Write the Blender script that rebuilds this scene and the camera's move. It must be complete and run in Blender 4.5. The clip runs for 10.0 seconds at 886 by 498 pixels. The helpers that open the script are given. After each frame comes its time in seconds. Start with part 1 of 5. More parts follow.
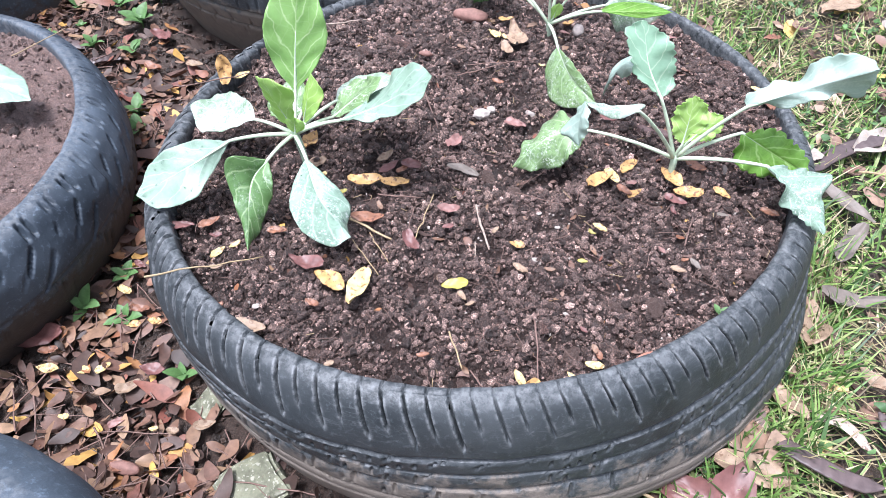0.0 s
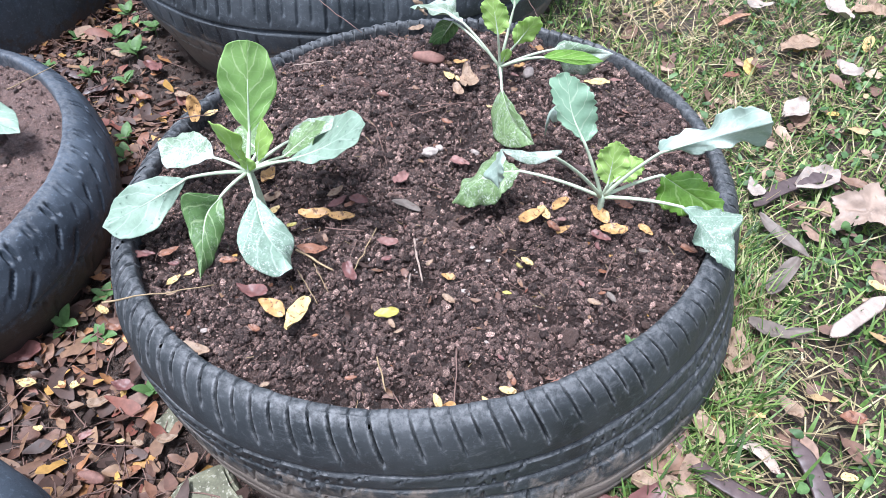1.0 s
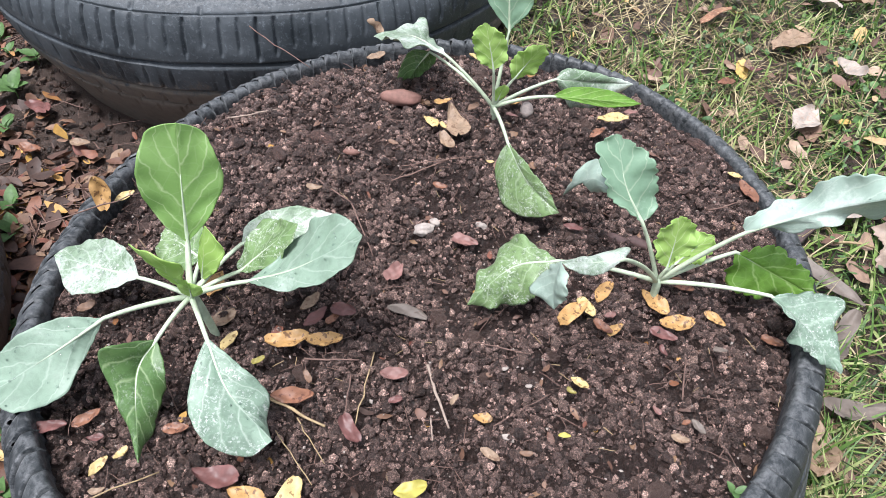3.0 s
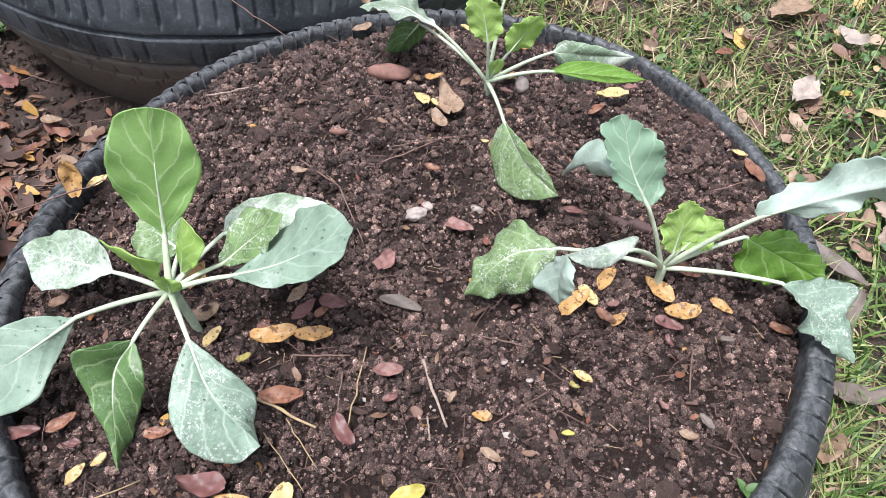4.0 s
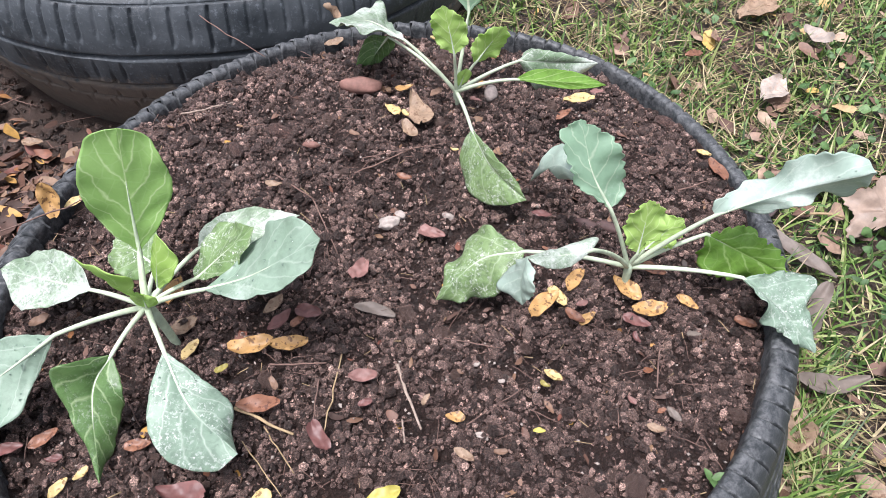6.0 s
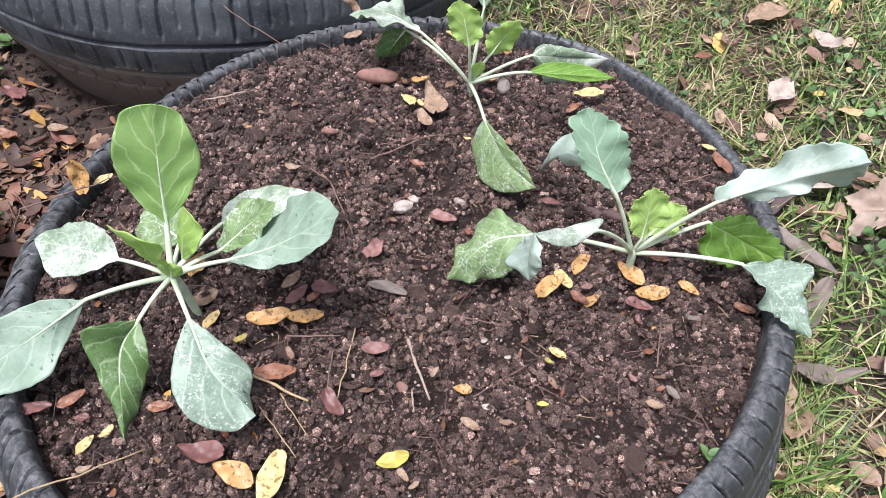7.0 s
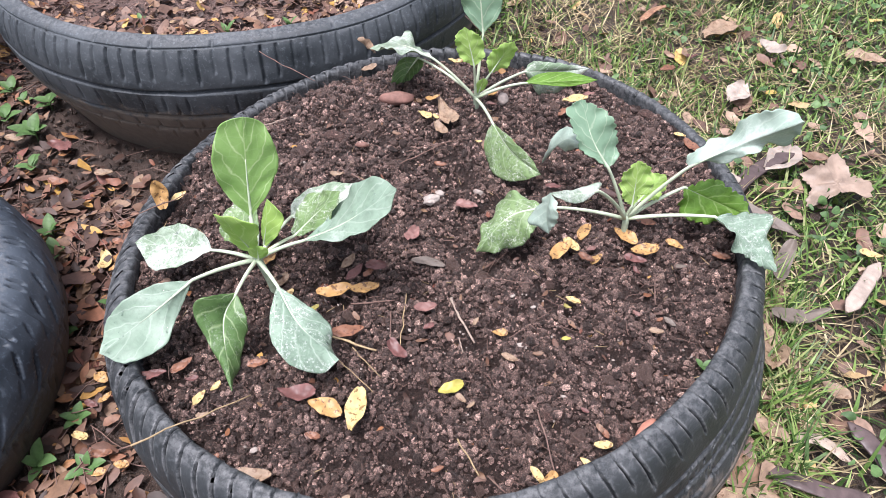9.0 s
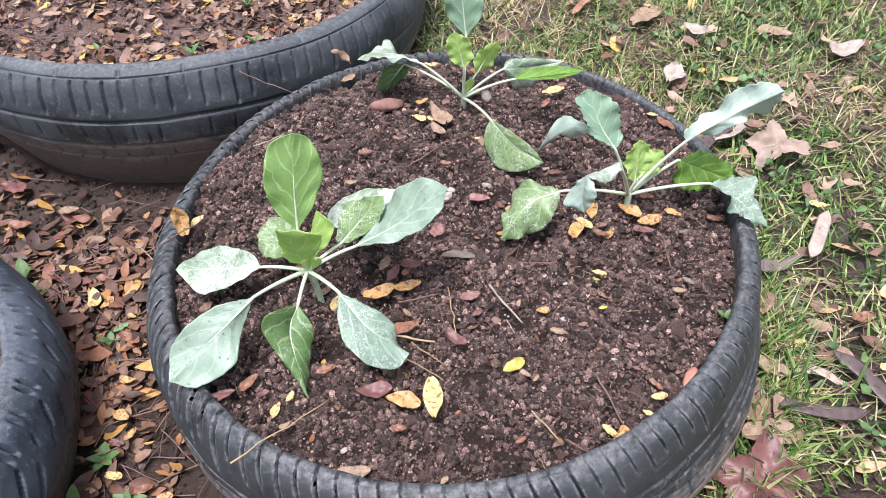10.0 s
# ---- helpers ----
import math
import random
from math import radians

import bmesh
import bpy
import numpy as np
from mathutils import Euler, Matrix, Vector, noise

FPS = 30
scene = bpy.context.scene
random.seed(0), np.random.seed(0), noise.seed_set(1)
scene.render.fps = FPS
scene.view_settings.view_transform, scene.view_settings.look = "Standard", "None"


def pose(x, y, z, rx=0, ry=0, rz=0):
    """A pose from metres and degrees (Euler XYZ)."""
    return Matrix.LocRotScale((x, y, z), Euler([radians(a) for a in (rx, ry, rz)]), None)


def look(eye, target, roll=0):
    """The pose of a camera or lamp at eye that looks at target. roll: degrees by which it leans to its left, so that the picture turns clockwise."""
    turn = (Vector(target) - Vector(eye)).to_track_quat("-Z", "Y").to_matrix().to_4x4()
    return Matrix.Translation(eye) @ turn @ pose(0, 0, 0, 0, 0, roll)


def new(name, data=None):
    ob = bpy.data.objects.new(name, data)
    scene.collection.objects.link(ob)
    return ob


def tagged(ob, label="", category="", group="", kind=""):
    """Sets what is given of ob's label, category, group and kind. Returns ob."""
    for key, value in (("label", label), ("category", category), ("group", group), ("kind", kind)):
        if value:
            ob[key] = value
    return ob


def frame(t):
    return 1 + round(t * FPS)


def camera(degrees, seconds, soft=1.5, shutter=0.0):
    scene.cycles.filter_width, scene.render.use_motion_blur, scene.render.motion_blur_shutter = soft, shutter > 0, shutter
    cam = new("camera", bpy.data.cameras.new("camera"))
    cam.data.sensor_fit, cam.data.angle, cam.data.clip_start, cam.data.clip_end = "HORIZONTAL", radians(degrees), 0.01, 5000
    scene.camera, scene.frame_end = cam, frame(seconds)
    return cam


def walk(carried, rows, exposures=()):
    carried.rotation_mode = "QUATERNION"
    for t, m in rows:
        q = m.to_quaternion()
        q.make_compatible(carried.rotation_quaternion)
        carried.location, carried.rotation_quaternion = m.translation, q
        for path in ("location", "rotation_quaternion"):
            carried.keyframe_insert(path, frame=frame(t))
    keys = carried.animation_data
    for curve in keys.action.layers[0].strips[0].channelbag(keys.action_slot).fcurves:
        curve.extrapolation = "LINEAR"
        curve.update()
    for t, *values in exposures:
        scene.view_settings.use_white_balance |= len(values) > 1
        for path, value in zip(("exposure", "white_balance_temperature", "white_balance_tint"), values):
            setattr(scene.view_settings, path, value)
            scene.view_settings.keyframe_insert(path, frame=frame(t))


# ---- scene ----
cam = camera(64.5, 10.0, soft=0.75)
PATH = [
    (0, (0.034, 0.02, 0.775), (0.021, 1.356, -0.714), 0.8),
    (0.5, (0.074, 0.027, 0.807), (0.117, 1.39, -0.655), 0.5),
    (1, (0.118, -0.005, 0.832), (0.064, 1.362, -0.627), 0.3),
    (1.5, (0.1, 0.043, 0.817), (0.0, 1.377, -0.67), 0.3),
    (2, (0.06, 0.144, 0.793), (0.075, 1.464, -0.71), -0.1),
    (2.5, (0.041, 0.198, 0.785), (0.184, 1.554, -0.679), 2.5),
    (3.8, (0.026, 0.258, 0.748), (0.208, 1.5, -0.809), 2.7),
    (4, (0.028, 0.263, 0.754), (0.227, 1.509, -0.798), 3.4),
    (4.5, (0.036, 0.265, 0.757), (0.215, 1.553, -0.762), 2.3),
    (5, (0.046, 0.261, 0.756), (0.26, 1.505, -0.795), 3.0),
    (5.2, (0.054, 0.254, 0.753), (0.263, 1.521, -0.781), 2.5),
    (6.3, (0.04, 0.246, 0.769), (0.261, 1.505, -0.768), 1.9),
    (6.5, (0.037, 0.239, 0.766), (0.242, 1.527, -0.75), 1.6),
    (7, (0.039, 0.217, 0.773), (0.235, 1.491, -0.756), 2.5),
    (7.5, (0.05, 0.176, 0.792), (0.228, 1.491, -0.705), 3.1),
    (8, (0.032, 0.125, 0.811), (0.195, 1.467, -0.664), 5.5),
    (8.5, (0.032, 0.091, 0.825), (0.201, 1.451, -0.632), 3.0),
    (9, (-0.031, 0.081, 0.828), (0.22, 1.444, -0.613), -0.8),
    (9.5, (-0.1, 0.072, 0.827), (0.324, 1.352, -0.649), 1.7),
    (10, (-0.181, 0.084, 0.853), (0.335, 1.377, -0.583), 0.5),
]
walk(cam, [(t, look(eye, target, roll)) for t, eye, target, roll in PATH],
     exposures=[(0.0, 2.02, 5650, 14), (0.5, 1.72, 5600, 13), (1.5, 1.84, 5600, 14), (2.5, 1.55, 5950, 12), (4.0, 1.46, 6100, 14), (6.5, 1.50, 6150, 17), (8.5, 1.54, 6150, 18), (10.0, 1.60, 6100, 18)])

# ---- sky and light: bright overcast ----
world = bpy.data.worlds.new("overcast_sky")
scene.world = world
world.use_nodes = True
wn = world.node_tree.nodes
sky = wn.new("ShaderNodeTexSky")
sky.sky_type, sky.sun_disc = "NISHITA", False
sky.sun_elevation, sky.sun_rotation = radians(77), radians(-133)
sky.dust_density, sky.air_density = 4.0, 1.0
grey = wn.new("ShaderNodeHueSaturation")
grey.inputs["Saturation"].default_value = 0.35
world.node_tree.links.new(sky.outputs[0], grey.inputs["Color"])
world.node_tree.links.new(grey.outputs[0], wn["Background"].inputs[0])
wn["Background"].inputs[1].default_value = 0.076

sun = new("sun", bpy.data.lights.new("sun", "SUN"))
sun.data.energy, sun.data.angle, sun.data.color = 1.85, radians(16), (1.0, 0.97, 0.93)
sun.matrix_world = look((-1.1, -0.05, 4.4), (0, 0.6, 0))


# ---- materials ----
def mat(name):
    m = bpy.data.materials.new(name)
    m.use_nodes = True
    return m, m.node_tree.nodes, m.node_tree.links, m.node_tree.nodes["Principled BSDF"]


def link(m, a, b):
    m.node_tree.links.new(a, b)


def value_noise(m, scale, detail=4.0, rough=0.6, coords=None, distort=0.0):
    n = m.node_tree.nodes.new("ShaderNodeTexNoise")
    n.inputs["Scale"].default_value, n.inputs["Detail"].default_value = scale, detail
    n.inputs["Roughness"].default_value, n.inputs["Distortion"].default_value = rough, distort
    if coords is None:
        coords = m.node_tree.nodes.new("ShaderNodeTexCoord").outputs["Object"]
    link(m, coords, n.inputs["Vector"])
    return n.outputs["Fac"]


def ramp(m, fac, stops):
    n = m.node_tree.nodes.new("ShaderNodeValToRGB")
    els = n.color_ramp.elements
    while len(els) < len(stops):
        els.new(0.5)
    for e, (p, c) in zip(els, stops):
        e.position, e.color = p, (*c, 1) if len(c) == 3 else c
    link(m, fac, n.inputs["Fac"])
    return n.outputs["Color"]


def mixc(m, fac, a, b, mode="MIX"):
    n = m.node_tree.nodes.new("ShaderNodeMix")
    n.data_type, n.blend_type = "RGBA", mode
    for sock, val in ((n.inputs["Factor"], fac), (n.inputs[6], a), (n.inputs[7], b)):
        if isinstance(val, (int, float)):
            sock.default_value = val
        elif isinstance(val, tuple):
            sock.default_value = (*val, 1)
        else:
            link(m, val, sock)
    return n.outputs[2]


def calc(m, op, a, b=None, c=None):
    n = m.node_tree.nodes.new("ShaderNodeMath")
    n.operation = op
    for i, val in enumerate((a, b, c)):
        if val is None:
            continue
        if isinstance(val, (int, float)):
            n.inputs[i].default_value = val
        else:
            link(m, val, n.inputs[i])
    return n.outputs[0]


def bump(m, height, strength, distance):
    n = m.node_tree.nodes.new("ShaderNodeBump")
    n.inputs["Strength"].default_value, n.inputs["Distance"].default_value = strength, distance
    link(m, height, n.inputs["Height"])
    link(m, n.outputs[0], m.node_tree.nodes["Principled BSDF"].inputs["Normal"])


def attribute(m, name):
    n = m.node_tree.nodes.new("ShaderNodeAttribute")
    n.attribute_name = name
    return n.outputs["Fac"]


def rubber_material(name, base, dusty, mudc, rough=0.62):
    m, nodes, links, bsdf = mat(name)
    n1, n2 = value_noise(m, 9, 6, 0.65), value_noise(m, 160, 5, 0.7)
    c = mixc(m, ramp(m, n1, [(0.35, (0, 0, 0)), (0.75, (1, 1, 1))]), base, dusty)
    c = mixc(m, ramp(m, n2, [(0.55, (0, 0, 0)), (0.75, (0.6, 0.6, 0.6))]), c, tuple(min(1, v * 2.1) for v in dusty))
    tc = nodes.new("ShaderNodeTexCoord")
    mp = nodes.new("ShaderNodeMapping")
    mp.inputs["Scale"].default_value = (1, 1, 3.2)
    link(m, tc.outputs["Object"], mp.inputs["Vector"])
    scuff = value_noise(m, 30, 7, 0.72, mp.outputs[0], 0.8)
    scuff = ramp(m, scuff, [(0.60, (0, 0, 0)), (0.66, (0.75, 0.75, 0.75)), (0.72, (0.2, 0.2, 0.2))])
    thin = ramp(m, value_noise(m, 22, 2, 0.5, mp.outputs[0], 1.5), [(0.487, (0, 0, 0)), (0.5, (0.55, 0.55, 0.55)), (0.513, (0, 0, 0))])
    patch = ramp(m, value_noise(m, 13, 3), [(0.45, (0, 0, 0)), (0.7, (1, 1, 1))])
    c = mixc(m, calc(m, "MULTIPLY", calc(m, "MAXIMUM", scuff, thin), patch), c, (0.12, 0.125, 0.13))
    worn = calc(m, "MULTIPLY", attribute(m, "wear"), ramp(m, value_noise(m, 130, 5, 0.7), [(0.42, (0, 0, 0)), (0.60, (1, 1, 1))]))
    c = mixc(m, calc(m, "MINIMUM", worn, 1.0), c, (0.17, 0.175, 0.18))
    mud = calc(m, "ADD", attribute(m, "mud"), calc(m, "MULTIPLY", calc(m, "SUBTRACT", value_noise(m, 45, 6, 0.7), 0.5), 1.3))
    mudmask = ramp(m, mud, [(0.4, (0, 0, 0)), (0.62, (1, 1, 1))])
    mudcol = mixc(m, value_noise(m, 70, 5), tuple(v * 0.6 for v in mudc), tuple(v * 1.35 for v in mudc))
    c = mixc(m, mudmask, c, mudcol)
    link(m, c, bsdf.inputs["Base Color"])
    link(m, ramp(m, calc(m, "ADD", calc(m, "MULTIPLY", mudmask, 0.5), n1), [(0.2, (rough - 0.14,) * 3), (1.0, (0.9,) * 3)]), bsdf.inputs["Roughness"])
    bump(m, calc(m, "ADD", n2, calc(m, "MULTIPLY", mudmask, value_noise(m, 220, 4))), 0.5, 0.0016)
    return m


RUBBER = rubber_material("worn_rubber", (0.015, 0.0185, 0.021), (0.052, 0.058, 0.063), (0.165, 0.138, 0.115), 0.5)
RUBBER_BLUE = rubber_material("blue_black_rubber", (0.022, 0.030, 0.041), (0.080, 0.101, 0.128), (0.06, 0.05, 0.045), 0.55)
RUBBER_GREY = rubber_material("grey_rubber", (0.019, 0.025, 0.030), (0.090, 0.103, 0.115), (0.155, 0.132, 0.108))


def soil_material(name, dark, mid, light, scale, lift=2.1):
    m, nodes, links, bsdf = mat(name)
    isl = nodes.new("ShaderNodeNewGeometry").outputs["Random Per Island"]
    n1, n2, n3 = value_noise(m, scale, 6, 0.7), value_noise(m, scale * 9, 5, 0.75), value_noise(m, 7, 3)
    c = ramp(m, n2, [(0.3, dark), (0.55, mid), (0.75, light)])
    c = mixc(m, ramp(m, n1, [(0.35, (0, 0, 0)), (0.7, (0.8, 0.8, 0.8))]), c, mid)
    c = mixc(m, calc(m, "MULTIPLY", n3, 0.35), c, dark)
    c = mixc(m, 0.75, c, ramp(m, isl, [(0.0, (0.13, 0.108, 0.10)), (0.35, (0.38, 0.33, 0.31)), (0.68, (0.95, 0.87, 0.83)), (0.9, (1.8, 1.70, 1.62)), (1.0, (3.3, 3.2, 3.0))]), "MULTIPLY")
    c = mixc(m, 0.85, c, ramp(m, value_noise(m, 800, 4, 0.65), [(0.35, (0.24, 0.22, 0.21)), (0.5, (0.82, 0.78, 0.76)), (0.65, (2.4, 2.3, 2.24))]), "MULTIPLY")
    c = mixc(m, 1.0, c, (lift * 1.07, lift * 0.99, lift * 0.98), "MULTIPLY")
    link(m, c, bsdf.inputs["Base Color"])
    bsdf.inputs["Roughness"].default_value = 0.38
    bsdf.inputs["Specular IOR Level"].default_value = 0.6
    bump(m, calc(m, "ADD", n2, n1), 1.0, 0.004)
    return m


SOIL = soil_material("potting_soil", (0.018, 0.013, 0.0115), (0.056, 0.0445, 0.0405), (0.142, 0.117, 0.113), 60, 4.0)
# soil colour darkened to paint the shade in gaps between crumbs
SOIL_BED_SHADED = soil_material("shade_dark_soil_bed", (0.014, 0.010, 0.009), (0.036, 0.026, 0.023), (0.085, 0.063, 0.055), 60, 0.9)
SOIL_LUMP = soil_material("soil_lump", (0.018, 0.013, 0.0115), (0.050, 0.040, 0.036), (0.110, 0.090, 0.085), 90, 2.8)
DIRT = soil_material("ground_dirt", (0.026, 0.020, 0.016), (0.066, 0.051, 0.042), (0.125, 0.101, 0.083), 35, 1.1)


GROUND = soil_material("garden_ground", (0.026, 0.020, 0.016), (0.066, 0.051, 0.042), (0.125, 0.101, 0.083), 35, 1.0)
# farther off the earth is overgrown with short grass
gb = GROUND.node_tree.nodes["Principled BSDF"].inputs["Base Color"]
earth = gb.links[0].from_socket
away = GROUND.node_tree.nodes.new("ShaderNodeVectorMath")
away.operation = "LENGTH"
link(GROUND, GROUND.node_tree.nodes.new("ShaderNodeTexCoord").outputs["Object"], away.inputs[0])
reach = calc(GROUND, "ADD", calc(GROUND, "MULTIPLY", calc(GROUND, "SUBTRACT", away.outputs["Value"], 2.2), 0.9), calc(GROUND, "SUBTRACT", value_noise(GROUND, 2.5, 5, 0.7), 0.5))
turf = ramp(GROUND, value_noise(GROUND, 14, 6, 0.75), [(0.3, (0.045, 0.06, 0.022)), (0.5, (0.10, 0.13, 0.045)), (0.7, (0.20, 0.19, 0.09))])
link(GROUND, mixc(GROUND, ramp(GROUND, reach, [(0.0, (0, 0, 0)), (0.5, (1, 1, 1))]), earth, turf), gb)


def plain(name, colour, rough=0.7, vary=0.35, scale=60.0, relief=0.001, spots=None):
    m, nodes, links, bsdf = mat(name)
    n1 = value_noise(m, scale, 5, 0.65)
    rnd = nodes.new("ShaderNodeObjectInfo").outputs["Random"]
    lo, hi = tuple(v * (1 - vary) for v in colour), tuple(min(1, v * (1 + vary)) for v in colour)
    c = ramp(m, n1, [(0.3, lo), (0.7, hi)])
    c = mixc(m, calc(m, "MULTIPLY", rnd, 0.3), c, tuple(v * 0.6 for v in colour))
    if spots:
        sp = ramp(m, value_noise(m, 240, 3, 0.5), [(0.58, (0, 0, 0)), (0.64, (0.85, 0.85, 0.85))])
        big = ramp(m, value_noise(m, 70, 4, 0.6), [(0.55, (0, 0, 0)), (0.70, (0.5, 0.5, 0.5))])
        c = mixc(m, calc(m, "MAXIMUM", sp, big), c, spots)
    link(m, c, bsdf.inputs["Base Color"])
    bsdf.inputs["Roughness"].default_value = rough
    bump(m, n1, 0.5, relief)
    return m


DRY = {
    "yellow": plain("yellow_leaf", (0.54, 0.41, 0.18), 0.5, 0.3, spots=(0.16, 0.09, 0.03)),
    "gold": plain("golden_leaf", (0.46, 0.27, 0.10), 0.5, 0.4, spots=(0.10, 0.05, 0.025)),
    "lime": plain("lime_leaf", (0.43, 0.38, 0.085), 0.5, 0.25),
    "tan": plain("tan_leaf", (0.28, 0.195, 0.13), 0.6, 0.45, spots=(0.14, 0.08, 0.05)),
    "rust": plain("rust_leaf", (0.23, 0.105, 0.062), 0.5, 0.45, spots=(0.08, 0.03, 0.02)),
    "brown": plain("brown_leaf", (0.20, 0.12, 0.08), 0.6, 0.4),
    "plum": plain("plum_leaf", (0.15, 0.065, 0.058), 0.5, 0.4),
    "pink": plain("pink_brown_leaf", (0.225, 0.115, 0.10), 0.55, 0.35),
    "grey": plain("grey_leaf", (0.15, 0.122, 0.102), 0.6, 0.3),
    "olive": plain("olive_leaf", (0.28, 0.24, 0.06), 0.5, 0.3),
    "pale": plain("pale_leaf", (0.34, 0.29, 0.25), 0.6, 0.45, spots=(0.3, 0.22, 0.17)),
    "maple": plain("large_tan_leaf", (0.30, 0.225, 0.175), 0.55, 0.4, 30),
    "green": plain("green_leaf", (0.16, 0.36, 0.12), 0.45, 0.25),
    "greenleaf": plain("dull_green_leaf", (0.13, 0.22, 0.10), 0.45, 0.25),
    "pod": plain("brown_pod", (0.24, 0.12, 0.07), 0.5, 0.45, 90, spots=(0.5, 0.33, 0.2)),
    "darkpod": plain("dark_pod", (0.085, 0.06, 0.058), 0.45, 0.35, 50),
    "spotpod": plain("spotted_pod", (0.42, 0.34, 0.27), 0.6, 0.3, 70, spots=(0.16, 0.10, 0.08)),
    "palepod": plain("pale_pod", (0.38, 0.31, 0.26), 0.6, 0.3, 60),
}
STONE = {
    "white": plain("white_pebble", (0.37, 0.32, 0.285), 0.8, 0.25, 150),
    "redstone": plain("red_pebble", (0.215, 0.112, 0.09), 0.75, 0.3, 120),
    "grey": plain("grey_pebble", (0.26, 0.22, 0.20), 0.75, 0.3, 120),
    "plum": plain("dark_pod_piece", (0.11, 0.065, 0.06), 0.7, 0.3, 120),
    "pinkpod": plain("pink_pod_piece", (0.45, 0.20, 0.14), 0.6, 0.3, 120),
    "clod": soil_material("soil_clod", (0.018, 0.012, 0.011), (0.036, 0.025, 0.022), (0.07, 0.05, 0.043), 80),
}
TWIG = {"pale": plain("pale_twig", (0.31, 0.24, 0.195), 0.8, 0.35, 200), "brown": plain("brown_twig", (0.17, 0.105, 0.085), 0.8, 0.35, 200),
        "straw": plain("straw_twig", (0.34, 0.25, 0.14), 0.75, 0.3, 200)}


def island_material(name, stops, rough=0.6, transl=0.0, grain=120.0):
    """Colours that differ from piece to piece."""
    m, nodes, links, bsdf = mat(name)
    isl = nodes.new("ShaderNodeNewGeometry").outputs["Random Per Island"]
    c = ramp(m, isl, stops)
    n1 = value_noise(m, grain, 4, 0.6)
    c = mixc(m, 0.8, c, ramp(m, n1, [(0.3, (0.62, 0.6, 0.58)), (0.7, (1.25, 1.22, 1.2))]), "MULTIPLY")
    link(m, c, bsdf.inputs["Base Color"])
    bsdf.inputs["Roughness"].default_value = rough
    if transl:
        tr = nodes.new("ShaderNodeBsdfTranslucent")
        link(m, c, tr.inputs["Color"])
        mx = nodes.new("ShaderNodeMixShader")
        mx.inputs[0].default_value = transl
        links.new(bsdf.outputs[0], mx.inputs[1])
        links.new(tr.outputs[0], mx.inputs[2])
        links.new(mx.outputs[0], nodes["Material Output"].inputs["Surface"])
    return m


LITTER = island_material("leaf_litter", [(0.0, (0.030, 0.019, 0.015)), (0.25, (0.080, 0.042, 0.031)), (0.42, (0.135, 0.070, 0.049)), (0.58, (0.185, 0.108, 0.068)),
                                         (0.72, (0.24, 0.15, 0.087)), (0.84, (0.16, 0.055, 0.041)), (0.92, (0.31, 0.15, 0.058)), (1.0, (0.45, 0.28, 0.07))], 0.62)
PALE_LITTER = island_material("pale_leaf_litter", [(0.0, (0.08, 0.045, 0.035)), (0.3, (0.18, 0.105, 0.075)), (0.6, (0.28, 0.19, 0.14)), (0.85, (0.38, 0.28, 0.20)), (1.0, (0.50, 0.34, 0.10))], 0.6)
GRASS = island_material("grass", [(0.0, (0.028, 0.064, 0.017)), (0.25, (0.065, 0.135, 0.032)), (0.5, (0.145, 0.262, 0.06)), (0.8, (0.275, 0.395, 0.115)), (1.0, (0.48, 0.47, 0.25))], 0.5, 0.3)
STRAW = island_material("dry_grass", [(0.0, (0.085, 0.06, 0.038)), (0.3, (0.18, 0.14, 0.073)), (0.65, (0.36, 0.295, 0.165)), (0.92, (0.57, 0.50, 0.31)), (1.0, (0.17, 0.11, 0.07))], 0.6, 0.15)
WEED = island_material("weed_leaf", [(0.0, (0.055, 0.12, 0.04)), (0.5, (0.095, 0.19, 0.062)), (1.0, (0.16, 0.28, 0.10))], 0.55, 0.25)


